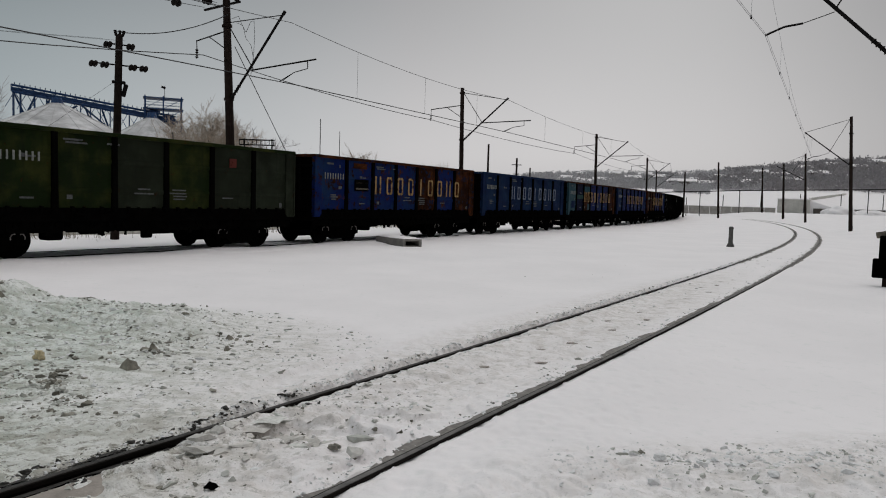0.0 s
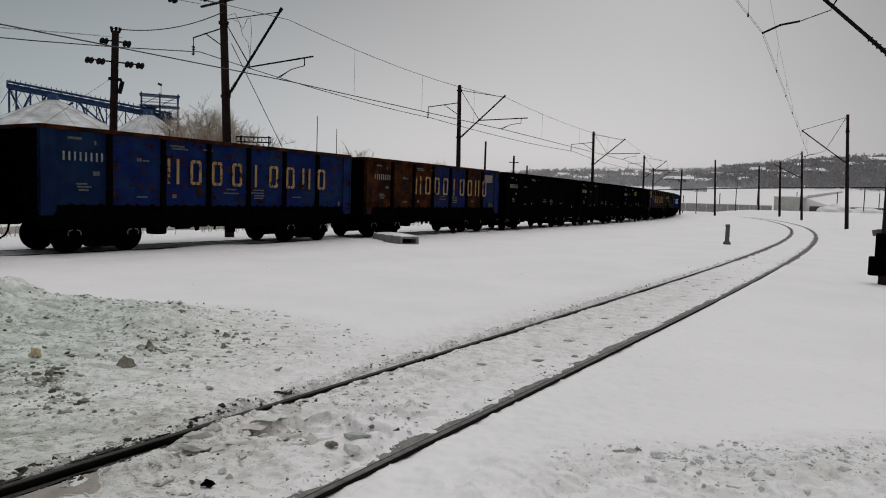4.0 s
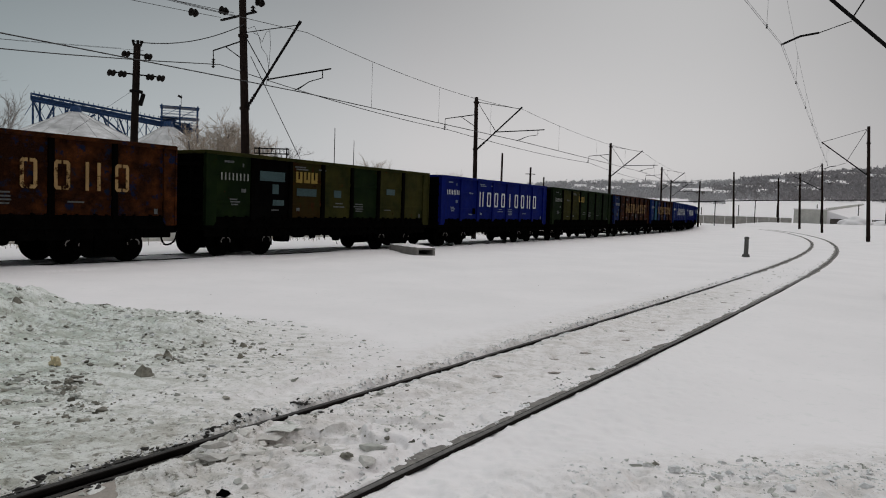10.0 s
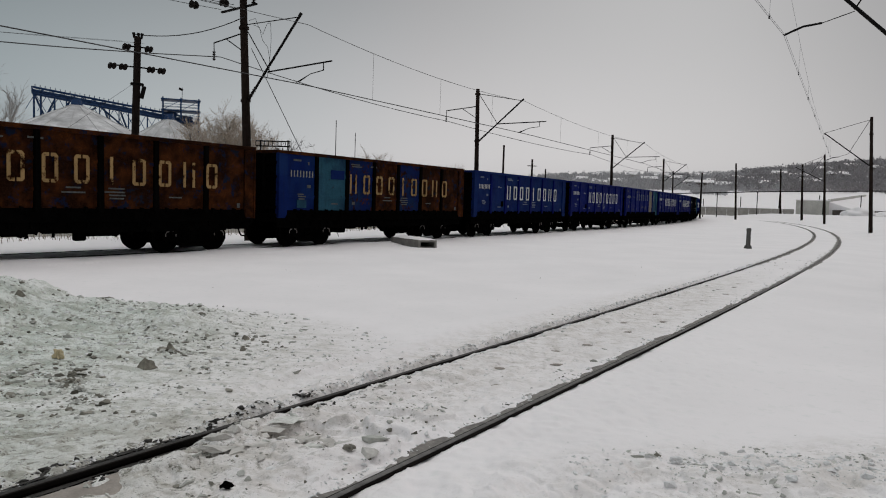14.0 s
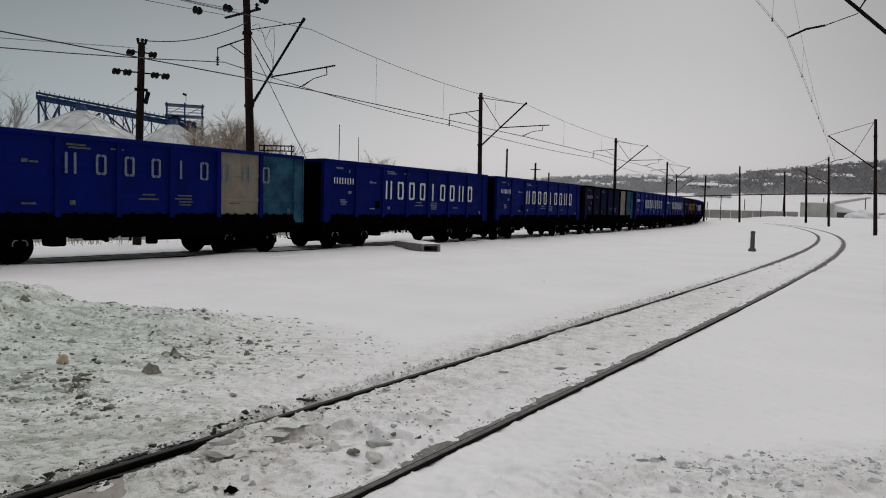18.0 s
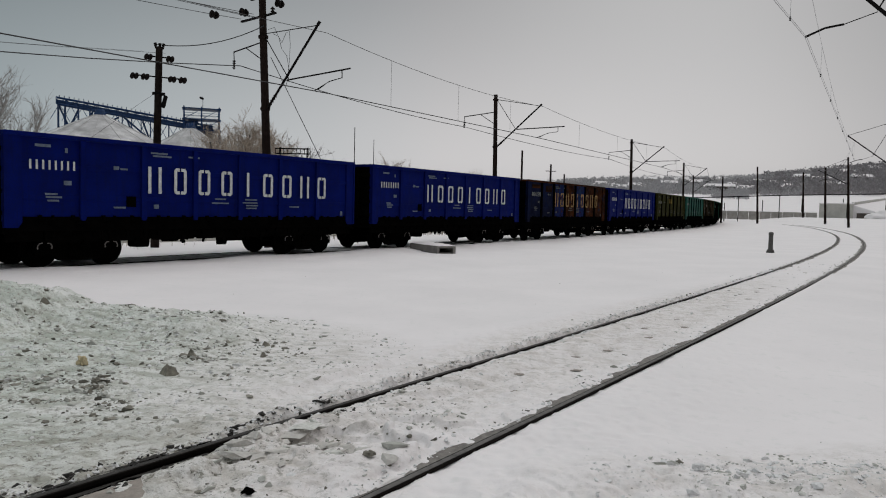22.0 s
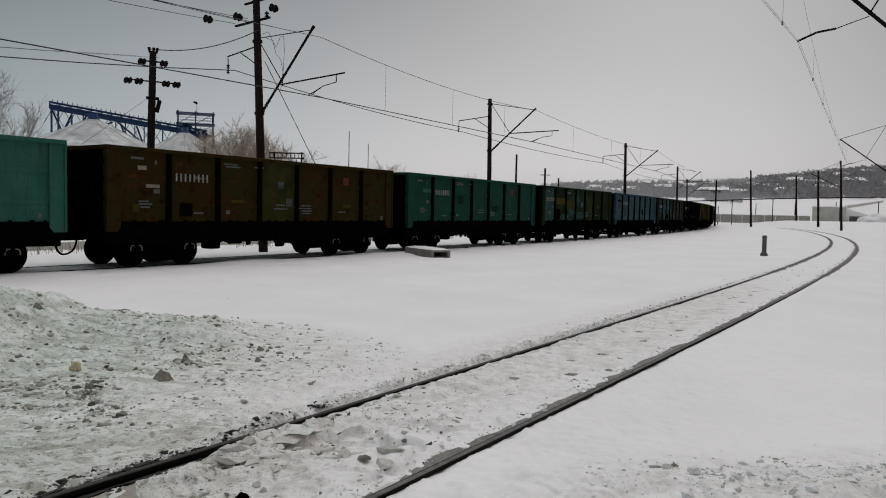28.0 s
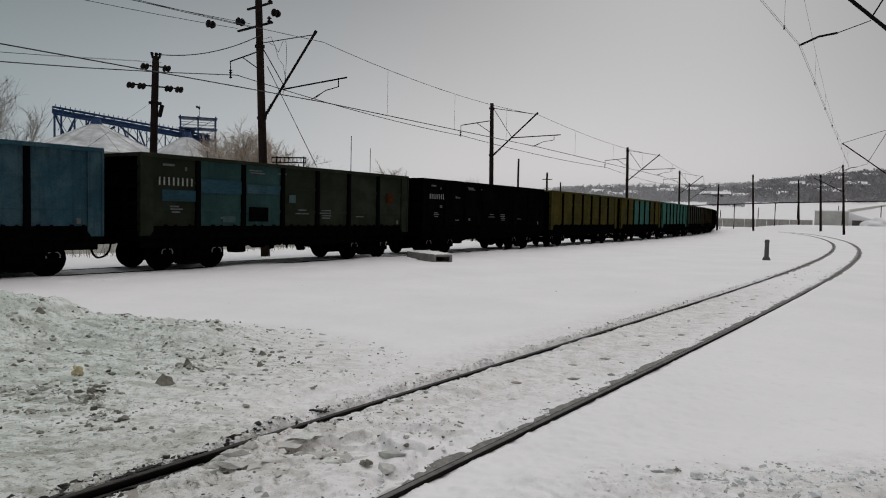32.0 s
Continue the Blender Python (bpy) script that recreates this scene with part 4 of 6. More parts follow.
for x in (-0.15, 0.15):
    rod(bm, (x, -0.0, 0.30), (x, 0.0, 0.62), 0.09, n=10)
WM["spring_set"] = mesh_of("spring_set", bm)
# pale hooks paint the snow-lit top edges of the bearing adapters
bm = bmesh.new()
for sx in (-1, 1):
    prism(bm, [(sx * x, z) for x, z in ((0.06, 0.165), (0.15, 0.155), (0.205, 0.07), (0.195, -0.01), (0.165, 0.0), (0.175, 0.065), (0.135, 0.125), (0.06, 0.135))], -0.03, 0.03)
WM["bearing_adapter"] = mesh_of("bearing_adapter", bm)


def wheelset_mesh():
    """Two flanged wheels on an axle; a dished web and a hub on each."""
    prof = ((0.0, 0.085), (0.10, 0.085), (0.13, 0.055), (0.36, 0.03), (0.41, 0.065), (0.4785, 0.065), (0.482, -0.03), (0.505, -0.045), (0.505, -0.065), (0.41, -0.065), (0.36, -0.02), (0.13, -0.055), (0.0, -0.085))
    verts, faces, seg = [], [], 32
    for side in (-1, 1):
        base = len(verts)
        for k in range(seg):
            a = 2 * math.pi * k / seg
            for r, w in prof:
                verts.append((r * math.cos(a), side * (0.79 + w), r * math.sin(a)))
        n = len(prof)
        for k in range(seg):
            for i in range(n - 1):
                f = (base + k * n + i, base + k * n + i + 1, base + (k + 1) % seg * n + i + 1, base + (k + 1) % seg * n + i)
                faces.append(f if side > 0 else f[::-1])
    base = len(verts)
    for y in (-1.08, 1.08):
        for k in range(12):
            a = 2 * math.pi * k / 12
            verts.append((0.08 * math.cos(a), y, 0.08 * math.sin(a)))
    for k in range(12):
        faces.append((base + k, base + (k + 1) % 12, base + 12 + (k + 1) % 12, base + 12 + k))
    faces.append(tuple(base + k for k in range(12)))
    faces.append(tuple(base + 12 + k for k in range(12))[::-1])
    return solid("wheelset", verts, faces)


WM["wheelset"] = wheelset_mesh()

# stencilled characters drawn as plain shapes: bars, frames and leaning strips
w, h, t = 0.215, 0.39, 0.095


def shape(name, outlines):
    bm = bmesh.new()
    for o in outlines:
        prism(bm, o, -0.006, 0.006)
    WM[name] = mesh_of("letter_shape", bm)


def half_frame(sx, z0, z1):
    return [(sx * x, z) for x, z in ((0.025, z1), (w - 0.06, z1), (w, z1 - 0.07), (w, z0 + 0.07), (w - 0.06, z0), (0.025, z0), (0.025, z0 + t), (w - t, z0 + t), (w - t, z1 - t), (0.025, z1 - t))]


def bar(x0, x1, z0=-h, z1=h):
    return [(x0, z0), (x1, z0), (x1, z1), (x0, z1)]


shape("frame_shape", (half_frame(-1, -h, h), half_frame(1, -h, h)))
shape("twin_bars", (bar(-w, -w + t), bar(w - t, w)))
shape("post_bar", (bar(-t / 2, t / 2),))
SHAPES = ("twin_bars", "frame_shape", "frame_shape", "frame_shape", "post_bar", "frame_shape", "frame_shape", "twin_bars", "frame_shape")
bm = bmesh.new()
for i in range(8):
    box(bm, (-0.56 + i * 0.16, 0, 0), (0.052, 0.008, 0.24))
WM["painted_number"] = mesh_of("painted_number", bm)
bm = bmesh.new()
for x, z, wd, hh in ((-5.45, 3.19, 0.40, 0.07), (-4.85, 3.10, 0.07, 0.12), (-4.82, 2.25, 0.20, 0.12), (-5.25, 1.95, 0.32, 0.05), (-5.18, 1.87, 0.42, 0.05), (-5.2, 1.78, 0.30, 0.05), (-3.45, 2.72, 0.16, 0.10), (-3.22, 2.70, 0.22, 0.05),
                     (-3.35, 1.62, 0.36, 0.05), (-2.1, 3.22, 0.55, 0.05), (-2.0, 3.14, 0.62, 0.05), (-0.9, 3.18, 0.4, 0.05), (-2.2, 1.66, 0.16, 0.12), (0.1, 1.93, 0.42, 0.045), (0.1, 1.80, 0.66, 0.045), (1.35, 1.93, 0.50, 0.045),
                     (1.3, 1.83, 0.62, 0.045), (1.38, 1.74, 0.50, 0.045), (1.36, 1.65, 0.44, 0.045), (3.3, 1.72, 0.46, 0.04), (5.75, 1.50, 0.12, 0.16)):
    box(bm, (x, 0, z), (wd, 0.008, hh))
WM["faded_stencil"] = mesh_of("faded_stencil", bm)
bm = bmesh.new()
for x, wd in ((0.0, 0.33),):
    prism(bm, ((x - wd / 2, -0.2), (x + wd / 2, -0.2), (x + wd / 2, 0.2), (x + 0.05, 0.2), (x + 0.05, -0.08), (x - 0.05, -0.08), (x - 0.05, 0.2), (x - wd / 2, 0.2)), -0.006, 0.006)
WM["logo_shape"] = mesh_of("logo_shape", bm)
bm = bmesh.new()
box(bm, (0, 0, 0), (0.30, 0.01, 0.30))
WM["paint_patch"] = mesh_of("paint_patch", bm)

# panels from the leading end, lettering, and what the wagon looks like
WAGONS = (
    ("kkkkkkk", "", "black open wagon, plain grimy sides"),
    ("GGGeGee", "patch", "dark green open wagon with paler grey-green end panels"),
    ("bbbbRbR", "old", "blue open wagon breaking into rust, worn cream lettering"),
    ("ddddddd", "faded", "dull blue open wagon with pale lettering"),
    ("lmRbbbR", "old", "rusty blue open wagon with pale blue patches"),
    ("dbbbbbb", "old", "dull blue open wagon flecked with rust"),
    ("RRRbbRb", "bold", "rust-streaked blue open wagon with cream lettering"),
    ("kkkkkkk", "marks", "black open wagon with white markings"),
    ("kqqkkkk", "marks", "black open wagon with a greenish tinge"),
    ("kkkkkkk", "logo", "black open wagon with a yellow emblem"),
    ("RRbRRRR", "logo old", "brown rusted open wagon with blue patches"),
    ("gknogoo", "logo rects", "dark green open wagon with pale painted-over rectangles"),
    ("BBBBBBB", "new", "bright blue open wagon with white lettering"),
    ("googggg", "logo", "olive green open wagon with a yellow emblem"),
    ("bRRRRRR", "old", "rusty brown and blue open wagon"),
    ("DcbRbRR", "old", "rusty blue open wagon with a pale faded panel"),
    ("DDDDDDD", "new", "blue open wagon with white lettering"),
    ("BBBBBBB", "new", "blue open wagon with white lettering"),
    ("BBBBBwc", "faint", "blue open wagon with a cream and a cyan end panel"),
    ("BBBBBBB", "new", "bright blue open wagon with white lettering"),
    ("BBBBBBB", "new", "blue open wagon with white lettering"),
    ("mmmmmwc", "marks", "dark blue open wagon with a cream and a cyan panel"),
    ("BBBBBBB", "new", "bright blue open wagon with white lettering"),
    ("BBBBBBB", "new", "bright blue open wagon with white lettering"),
    ("mmbRbRR", "bold", "rusty brown open wagon with blue remains of paint"),
    ("BBBBBBB", "new", "bright blue open wagon with white lettering"),
    ("ooooooo", "logo", "olive open wagon with faint markings"),
    ("TTTTTTT", "marks", "pale teal open freight wagon"),
    ("nnnonnn", "patch", "brown olive open wagon with a red patch"),
    ("ttttttt", "patch", "teal green open wagon with a red patch"),
    ("xgzzGgg", "marks", "dark green open wagon with mixed patches"),
    ("lllllll", "patch", "light blue open wagon with a red patch"),
    ("exxeeee", "marks", "grey-green open wagon with bluish panels"),
    ("kkkkkkk", "marks", "black open wagon with white markings"),
    ("yyyyyyy", "", "mustard yellow open wagon"),
    ("yyTTTyy", "", "yellow and pale green open wagon"),
    ("TTTTTTT", "", "pale teal open freight wagon"),
    ("eeeeeee", "", "plain grey-green open wagon, dirty sides"),
    ("nnnnnnn", "", "brown olive open wagon"),
    ("kkkkkkk", "", "plain black grimy open wagon"),
    ("ooooooo", "", "plain olive open freight wagon"),
    ("ddddddd", "", "dull blue open wagon"),
    ("ggggggg", "", "dark green open wagon"),
)
TRIM = {"s": "e", "w": "B", "c": "d", "b": "R", "x": "e", "z": "g", "m": "k"}
# k blackens posts to paint in their shaded flanks as well as grime
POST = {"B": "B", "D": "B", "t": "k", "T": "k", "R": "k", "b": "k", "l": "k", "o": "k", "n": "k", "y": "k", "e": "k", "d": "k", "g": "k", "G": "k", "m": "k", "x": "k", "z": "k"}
WHEELSETS = []


# single painted-over marks: along, up, width, height, paint
EXTRAS = {
    2: ((-3.4, 2.38, 0.95, 0.48, "k"), (-3.4, 2.50, 0.80, 0.07, "w"), (-3.35, 2.24, 0.85, 0.07, "w"), (-3.5, 3.18, 0.9, 0.22, "R")),
    4: ((-5.15, 1.85, 0.80, 0.50, "d"), (-3.5, 2.42, 1.60, 0.30, "x"), (-1.75, 3.02, 1.45, 0.46, "l"), (-1.3, 1.68, 0.5, 0.45, "l")),
    6: ((5.2, 3.0, 0.95, 0.42, "w"), (5.4, 1.55, 0.35, 0.22, "s")),
    10: ((-5.05, 2.05, 0.95, 0.85, "D"), (-3.5, 2.62, 1.35, 0.50, "D"), (-3.45, 2.35, 0.6, 0.12, "y"), (-5.75, 2.1, 0.2, 0.24, "w"), (-5.72, 1.75, 0.22, 0.2, "y")),
    15: ((-3.2, 2.75, 0.8, 0.35, "D"), (-5.2, 1.6, 0.5, 0.3, "c")),
    24: ((-5.2, 3.15, 1.1, 0.20, "R"), (-3.4, 3.05, 0.9, 0.34, "R")),
    28: ((-5.3, 2.92, 0.28, 0.12, "w"), (-4.95, 2.40, 0.45, 0.10, "w"), (-3.8, 1.72, 0.45, 0.40, "k"), (0.1, 2.62, 0.28, 0.26, "s"), (0.5, 2.02, 0.30, 0.30, "s"), (-5.5, 1.75, 0.22, 0.22, "y"), (-1.8, 2.02, 0.55, 0.10, "y"), (3.55, 1.95, 0.5, 0.12, "y")),
    29: ((-4.9, 2.75, 0.6, 0.16, "T"), (-1.9, 2.4, 0.5, 0.4, "v"), (1.6, 2.0, 0.6, 0.3, "v")),
    30: ((-3.52, 2.62, 1.55, 0.40, "y"), (-1.75, 2.42, 1.35, 0.55, "o"), (0.0, 1.72, 1.45, 0.38, "x"), (0.35, 2.45, 0.35, 0.32, "p"), (-3.95, 1.78, 0.75, 0.66, "k"), (-3.05, 1.62, 0.7, 0.36, "x"), (3.6, 2.35, 0.4, 0.28, "y")),
    31: ((-5.2, 2.9, 0.9, 0.10, "k"), (-3.5, 1.6, 1.3, 0.16, "p"), (0.0, 1.65, 1.2, 0.14, "p"), (1.8, 2.1, 0.4, 0.5, "k")),
    32: ((-5.05, 2.28, 1.25, 0.34, "l"), (-3.5, 2.62, 1.60, 0.44, "l"), (-3.2, 1.58, 0.5, 0.2, "p"), (-1.75, 2.60, 1.45, 0.30, "l"), (-1.95, 1.75, 0.85, 0.48, "k"), (-0.4, 2.32, 0.32, 0.28, "p"), (5.2, 2.5, 0.5, 0.4, "R")),
}


def wagon(spec):
    codes, style, label = spec
    w = thing("open_wagon", label, "freight wagon", group="wagons of the train")
    main = max(set(codes), key=codes.count)
    trim = PAINTS[TRIM.get(main, main)]
    for i, c in enumerate(codes):
        put("side_panel", PANELS[i], PAINTS[c], w, ((EDGES[i] + EDGES[i + 1]) / 2, -1.44, 0))
    put("side_sheet", WM["far_side_sheet"], trim, w, (0, 1.44, 0))
    for x in POSTS:
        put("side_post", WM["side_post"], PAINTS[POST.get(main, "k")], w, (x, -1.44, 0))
        put("side_post", WM["side_post"], trim, w, (x, 1.455, 0), (0, 0, 180))
    for x, sx, c in ((HALF, 0, codes[6]), (-HALF, 1, codes[0])):
        put("corner_plate", WM["corner_plate"], PAINTS[main if c in "wsx" else c], w, (x, -1.46, 0), size=(-1, 1, 1) if sx else None)
        put("corner_plate", WM["corner_plate"], trim, w, (x, 1.46, 0), size=(-1 if sx else 1, -1, 1))
        # ends take the k black whatever paint the side panels have
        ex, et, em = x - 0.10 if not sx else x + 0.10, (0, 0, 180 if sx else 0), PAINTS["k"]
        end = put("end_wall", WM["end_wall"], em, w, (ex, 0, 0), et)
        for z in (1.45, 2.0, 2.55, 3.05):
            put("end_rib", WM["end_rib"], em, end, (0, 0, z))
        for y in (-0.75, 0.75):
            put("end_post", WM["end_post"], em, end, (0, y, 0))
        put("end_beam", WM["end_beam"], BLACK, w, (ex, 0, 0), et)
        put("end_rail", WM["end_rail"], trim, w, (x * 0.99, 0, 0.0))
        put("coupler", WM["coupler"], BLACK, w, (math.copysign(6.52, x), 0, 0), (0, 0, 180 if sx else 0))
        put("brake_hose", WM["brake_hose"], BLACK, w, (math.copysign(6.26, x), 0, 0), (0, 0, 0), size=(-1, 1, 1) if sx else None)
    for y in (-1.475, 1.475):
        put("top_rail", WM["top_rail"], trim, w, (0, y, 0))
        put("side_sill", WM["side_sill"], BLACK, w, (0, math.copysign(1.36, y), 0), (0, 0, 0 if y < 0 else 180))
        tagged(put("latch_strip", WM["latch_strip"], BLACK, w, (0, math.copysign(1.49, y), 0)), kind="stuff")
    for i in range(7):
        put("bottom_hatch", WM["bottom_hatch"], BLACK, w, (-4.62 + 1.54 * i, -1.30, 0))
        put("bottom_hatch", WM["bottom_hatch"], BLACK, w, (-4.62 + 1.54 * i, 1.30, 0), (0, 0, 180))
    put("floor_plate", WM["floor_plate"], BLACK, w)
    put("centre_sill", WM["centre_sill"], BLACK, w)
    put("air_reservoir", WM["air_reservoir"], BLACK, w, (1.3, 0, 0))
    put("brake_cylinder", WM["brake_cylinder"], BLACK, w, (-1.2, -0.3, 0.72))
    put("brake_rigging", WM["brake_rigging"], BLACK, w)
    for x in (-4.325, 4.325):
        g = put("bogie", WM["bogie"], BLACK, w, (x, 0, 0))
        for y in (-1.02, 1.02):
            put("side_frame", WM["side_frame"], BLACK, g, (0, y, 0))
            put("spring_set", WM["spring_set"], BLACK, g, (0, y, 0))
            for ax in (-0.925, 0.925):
                put("bearing_adapter", WM["bearing_adapter"], ADAPTER_GLINT, g, (ax, math.copysign(1.09, y), 0.50))
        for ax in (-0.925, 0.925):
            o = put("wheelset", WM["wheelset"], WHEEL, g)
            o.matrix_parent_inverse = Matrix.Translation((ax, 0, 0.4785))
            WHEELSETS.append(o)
    y = -1.532
    if any(k in style for k in ("new", "old", "faded", "faint", "bold")):
        mat = LETTER if style == "new" else MARK if style in ("faint", "faded") else OLDLETTER
        k = 0.72 if style == "faint" else 1.1 if style == "bold" else 1.0
        for i in range(9):
            put("letter_shape", WM[SHAPES[i]], mat, w, (-2.28 + i * 0.862, y + 0.012, 2.43 if style != "faint" else 2.72), size=(k, 1, k))
    if style:
        put("painted_number", WM["painted_number"], LETTER if style == "new" else DIMLETTER, w, (-5.22 if style != "patch" else -3.6, -1.474 - 0.02, 2.70), label="row of plain bars for the painted number")["kind"] = "stuff"
        tagged(put("faded_stencil", WM["faded_stencil"], MARK if style == "new" else FAINT, w, (0, -1.47, 0), label="small bars of faded stencilled writing"), kind="stuff")
    if style == "new":
        put("dark_panel", WM["paint_patch"], BLACK, w, (-3.0, -1.472, 1.79), label="small black painted square")
    if "logo" in style:
        for k in (-0.42, 0.0, 0.40):
            put("logo_shape", WM["logo_shape"], YELLOWLETTER, w, (k + (-5.1 if "old" in style else -1.75 if "rects" in style else -0.55), -1.472, 3.10 if "old" in style else 2.85))
    if "rects" in style:
        for px, pz, pw, ph in ((-3.5, 2.80, 1.20, 0.34), (-3.35, 2.36, 0.30, 0.34), (-3.2, 1.88, 0.55, 0.20), (-1.75, 2.30, 1.05, 0.28), (0.0, 2.30, 0.42, 0.28), (3.5, 2.5, 0.6, 0.25)):
            put("paint_patch", WM["paint_patch"], PAINTS["p"], w, (px, -1.474, pz), size=(pw / 0.3, 1, ph / 0.3), label="painted-over pale rectangle")
    for px, pz, pw, ph, c in EXTRAS.get(WAGONS.index(spec), ()):
        put("paint_patch", WM["paint_patch"], PAINTS[c], w, (px, -1.476, pz), size=(pw / 0.3, 1, ph / 0.3))
    if "patch" in style:
        put("paint_patch", WM["paint_patch"], REDPAINT, w, (3.5, -1.474, 2.9))
    return w


FIRST = -1
TRAIN = [wagon(spec) for spec in WAGONS]


# ---- overhead line masts ----
def spindle(bm, a, b, r, n=5):
    """A string of porcelain sheds between two points."""
    a, b = Vector(a), Vector(b)
    rod(bm, a, b, r * 0.35, n=6)
    for i in range(n):
        p, q2 = a.lerp(b, (i + 0.3) / n), a.lerp(b, (i + 0.75) / n)
        rod(bm, p, q2, r, r * 0.5, n=10)


def line_mast(x, y, h, base, height, reach, label, lean=0.0, feeder=True, lower=5.85, arm=True, r=0.17, short=False, lift=0.0, strut=None, feed=2.35):
    """A tapered mast with a slanting bracket over the track. Local +x points at the track."""
    m = thing("line_mast", label, "catenary mast", (x, y, base), h, group="overhead line masts")
    m.rotation_euler = Euler((0, radians(lean), h))
    d = -base
    bm = bmesh.new()
    rod(bm, (0, 0, -0.4), (0, 0, height), r, r * 0.72, n=14)
    for z in (0.4, lower + d, 8.9 + d):
        rod(bm, (0, 0, z - 0.05), (0, 0, z + 0.05), r + 0.012, n=14)
    part("mast", bm, MAST, m, smooth=False)
    if arm:
        k = reach / 3.3
        bm = bmesh.new()
        z0, x1, z1 = strut or (lower, 3.4 * k, 8.38 + lift)
        foot, tip = Vector((0.14, 0, z0 + d)), Vector((x1, 0, z1 + d))
        rod(bm, foot, tip, 0.05)
        rod(bm, tip - (tip - foot).normalized() * 0.16, tip, 0.065)
        part("bracket_strut", bm, IRON, m)
    if arm and short:
        k = reach / 3.2
        bm = bmesh.new()
        spindle(bm, foot.lerp(tip, 0.05), foot.lerp(tip, 0.23), 0.085)
        part("insulator", bm, GLAZE, m)
        bm = bmesh.new()
        rod(bm, (0.14, 0, height - 0.25), tip, 0.02)
        part("tie_rod", bm, IRON, m)
        bm = bmesh.new()
        rod(bm, (0.14, 0, height - 0.3), (1.6 * k, 0, 7.3 + d), 0.02)
        part("stay", bm, IRON, m)
        bm = bmesh.new()
        rod(bm, (1.59 * k, 0, 7.26 + d), (2.31 * k, 0, 7.03 + d), 0.012)
        rod(bm, (2.31 * k, 0, 7.03 + d), (2.75 * k, 0, 6.98 + d), 0.03)
        rod(bm, (2.75 * k, 0, 6.98 + d), (3.2 * k, 0, 6.79 + d), 0.03)
        part("steady_arm", bm, IRON, m)
    elif arm:
        bm = bmesh.new()
        spindle(bm, foot.lerp(tip, 0.02), foot.lerp(tip, 0.17), 0.085)
        part("insulator", bm, GLAZE, m)
        bm = bmesh.new()
        rod(bm, (0.14, 0, 8.9 + d + lift * 0.2), (3.3 * k, 0, 8.28 + d + lift * 0.95), 0.02)
        part("tie_rod", bm, IRON, m)
        bm = bmesh.new()
        rod(bm, (0.14, 0, 8.85 + d), (1.5 * k, 0, 6.95 + d), 0.02)
        part("stay", bm, IRON, m)
        bm = bmesh.new()
        rod(bm, (1.42 * k, 0, 6.90 + d), (5.0 * k, 0, 6.90 + d), 0.032)
        part("registration_tube", bm, IRON, m)
        bm = bmesh.new()
        rod(bm, (4.55 * k, 0, 6.90 + d), (4.55 * k, 0, 6.60 + d), 0.02)
        rod(bm, (4.55 * k, 0, 6.60 + d), (3.85 * k, 0, 6.54 + d), 0.018)
        rod(bm, (3.85 * k, 0, 6.54 + d), (3.02 * k, 0, 6.28 + d), 0.018)
        rod(bm, (3.72 * k, 0, 6.50 + d), (3.18 * k, 0, 6.28 + d), 0.014)
        part("steady_arm", bm, IRON, m)
    if feeder:
        bm = bmesh.new()
        rod(bm, (-0.1, 0, 8.1 + d + lift), (-feed, 0, 7.95 + d + lift), 0.03)
        rod(bm, (-0.1, 0, 7.35 + d + lift), (-1.1, 0, 8.0 + d + lift), 0.022)
        rod(bm, (-feed, 0, 7.98 + d + lift), (-feed, 0, 7.6 + d + lift), 0.02)
        part("feeder_bracket", bm, IRON, m)
        bm = bmesh.new()
        spindle(bm, (-feed, 0, 7.6 + d + lift), (-feed - 0.03, 0, 7.2 + d + lift), 0.085, 4)
        part("insulator", bm, GLAZE, m)
    return m


def main_mast(s, height, label, lean, **kw):
    x, y, h = on(MAIN, s, 3.2)
    return line_mast(x, y, h - math.pi / 2, gz(x, y) - 0.02, height - gz(x, y), 3.2, label, lean, **kw), (x, y, h)


tall, tall_at = main_mast(-1.5, 11.6, "tall dark catenary mast with cross-arms behind the train", -3.0, r=0.2, lift=0.6, feed=1.9)
MASTS = [on(MAIN, -36, 3.2), tall_at]
main_mast(-36, 11.0, "dark catenary mast beside the main line", 0.0)
for s, lean in ((18.5, -1.0), (50.5, -1.0), (88.5, -1.0), (128, -1.0)):
    _, at = main_mast(s, 9.25, "dark catenary mast with a slanting bracket", lean)
    MASTS.append(at)
# cross-arms, pin insulators and stay of the tall mast
d = -tall.location.z
for z, y0, y1 in ((9.78, -1.35, 0.80), (10.6, -0.7, 0.8)):
    bm = bmesh.new()
    box(bm, ((y0 + y1) / 2, 0.0, z + d), (y1 - y0, 0.10, 0.07))
    part("cross_arm", bm, IRON, tall)
for y, z in ((0.62, 9.78), (0.7, 10.6)):
    bm = bmesh.new()
    spindle(bm, (y, 0, z + d + 0.03), (y, 0, z + d + 0.28), 0.11, 2)
    part("insulator", bm, GLAZE, tall)

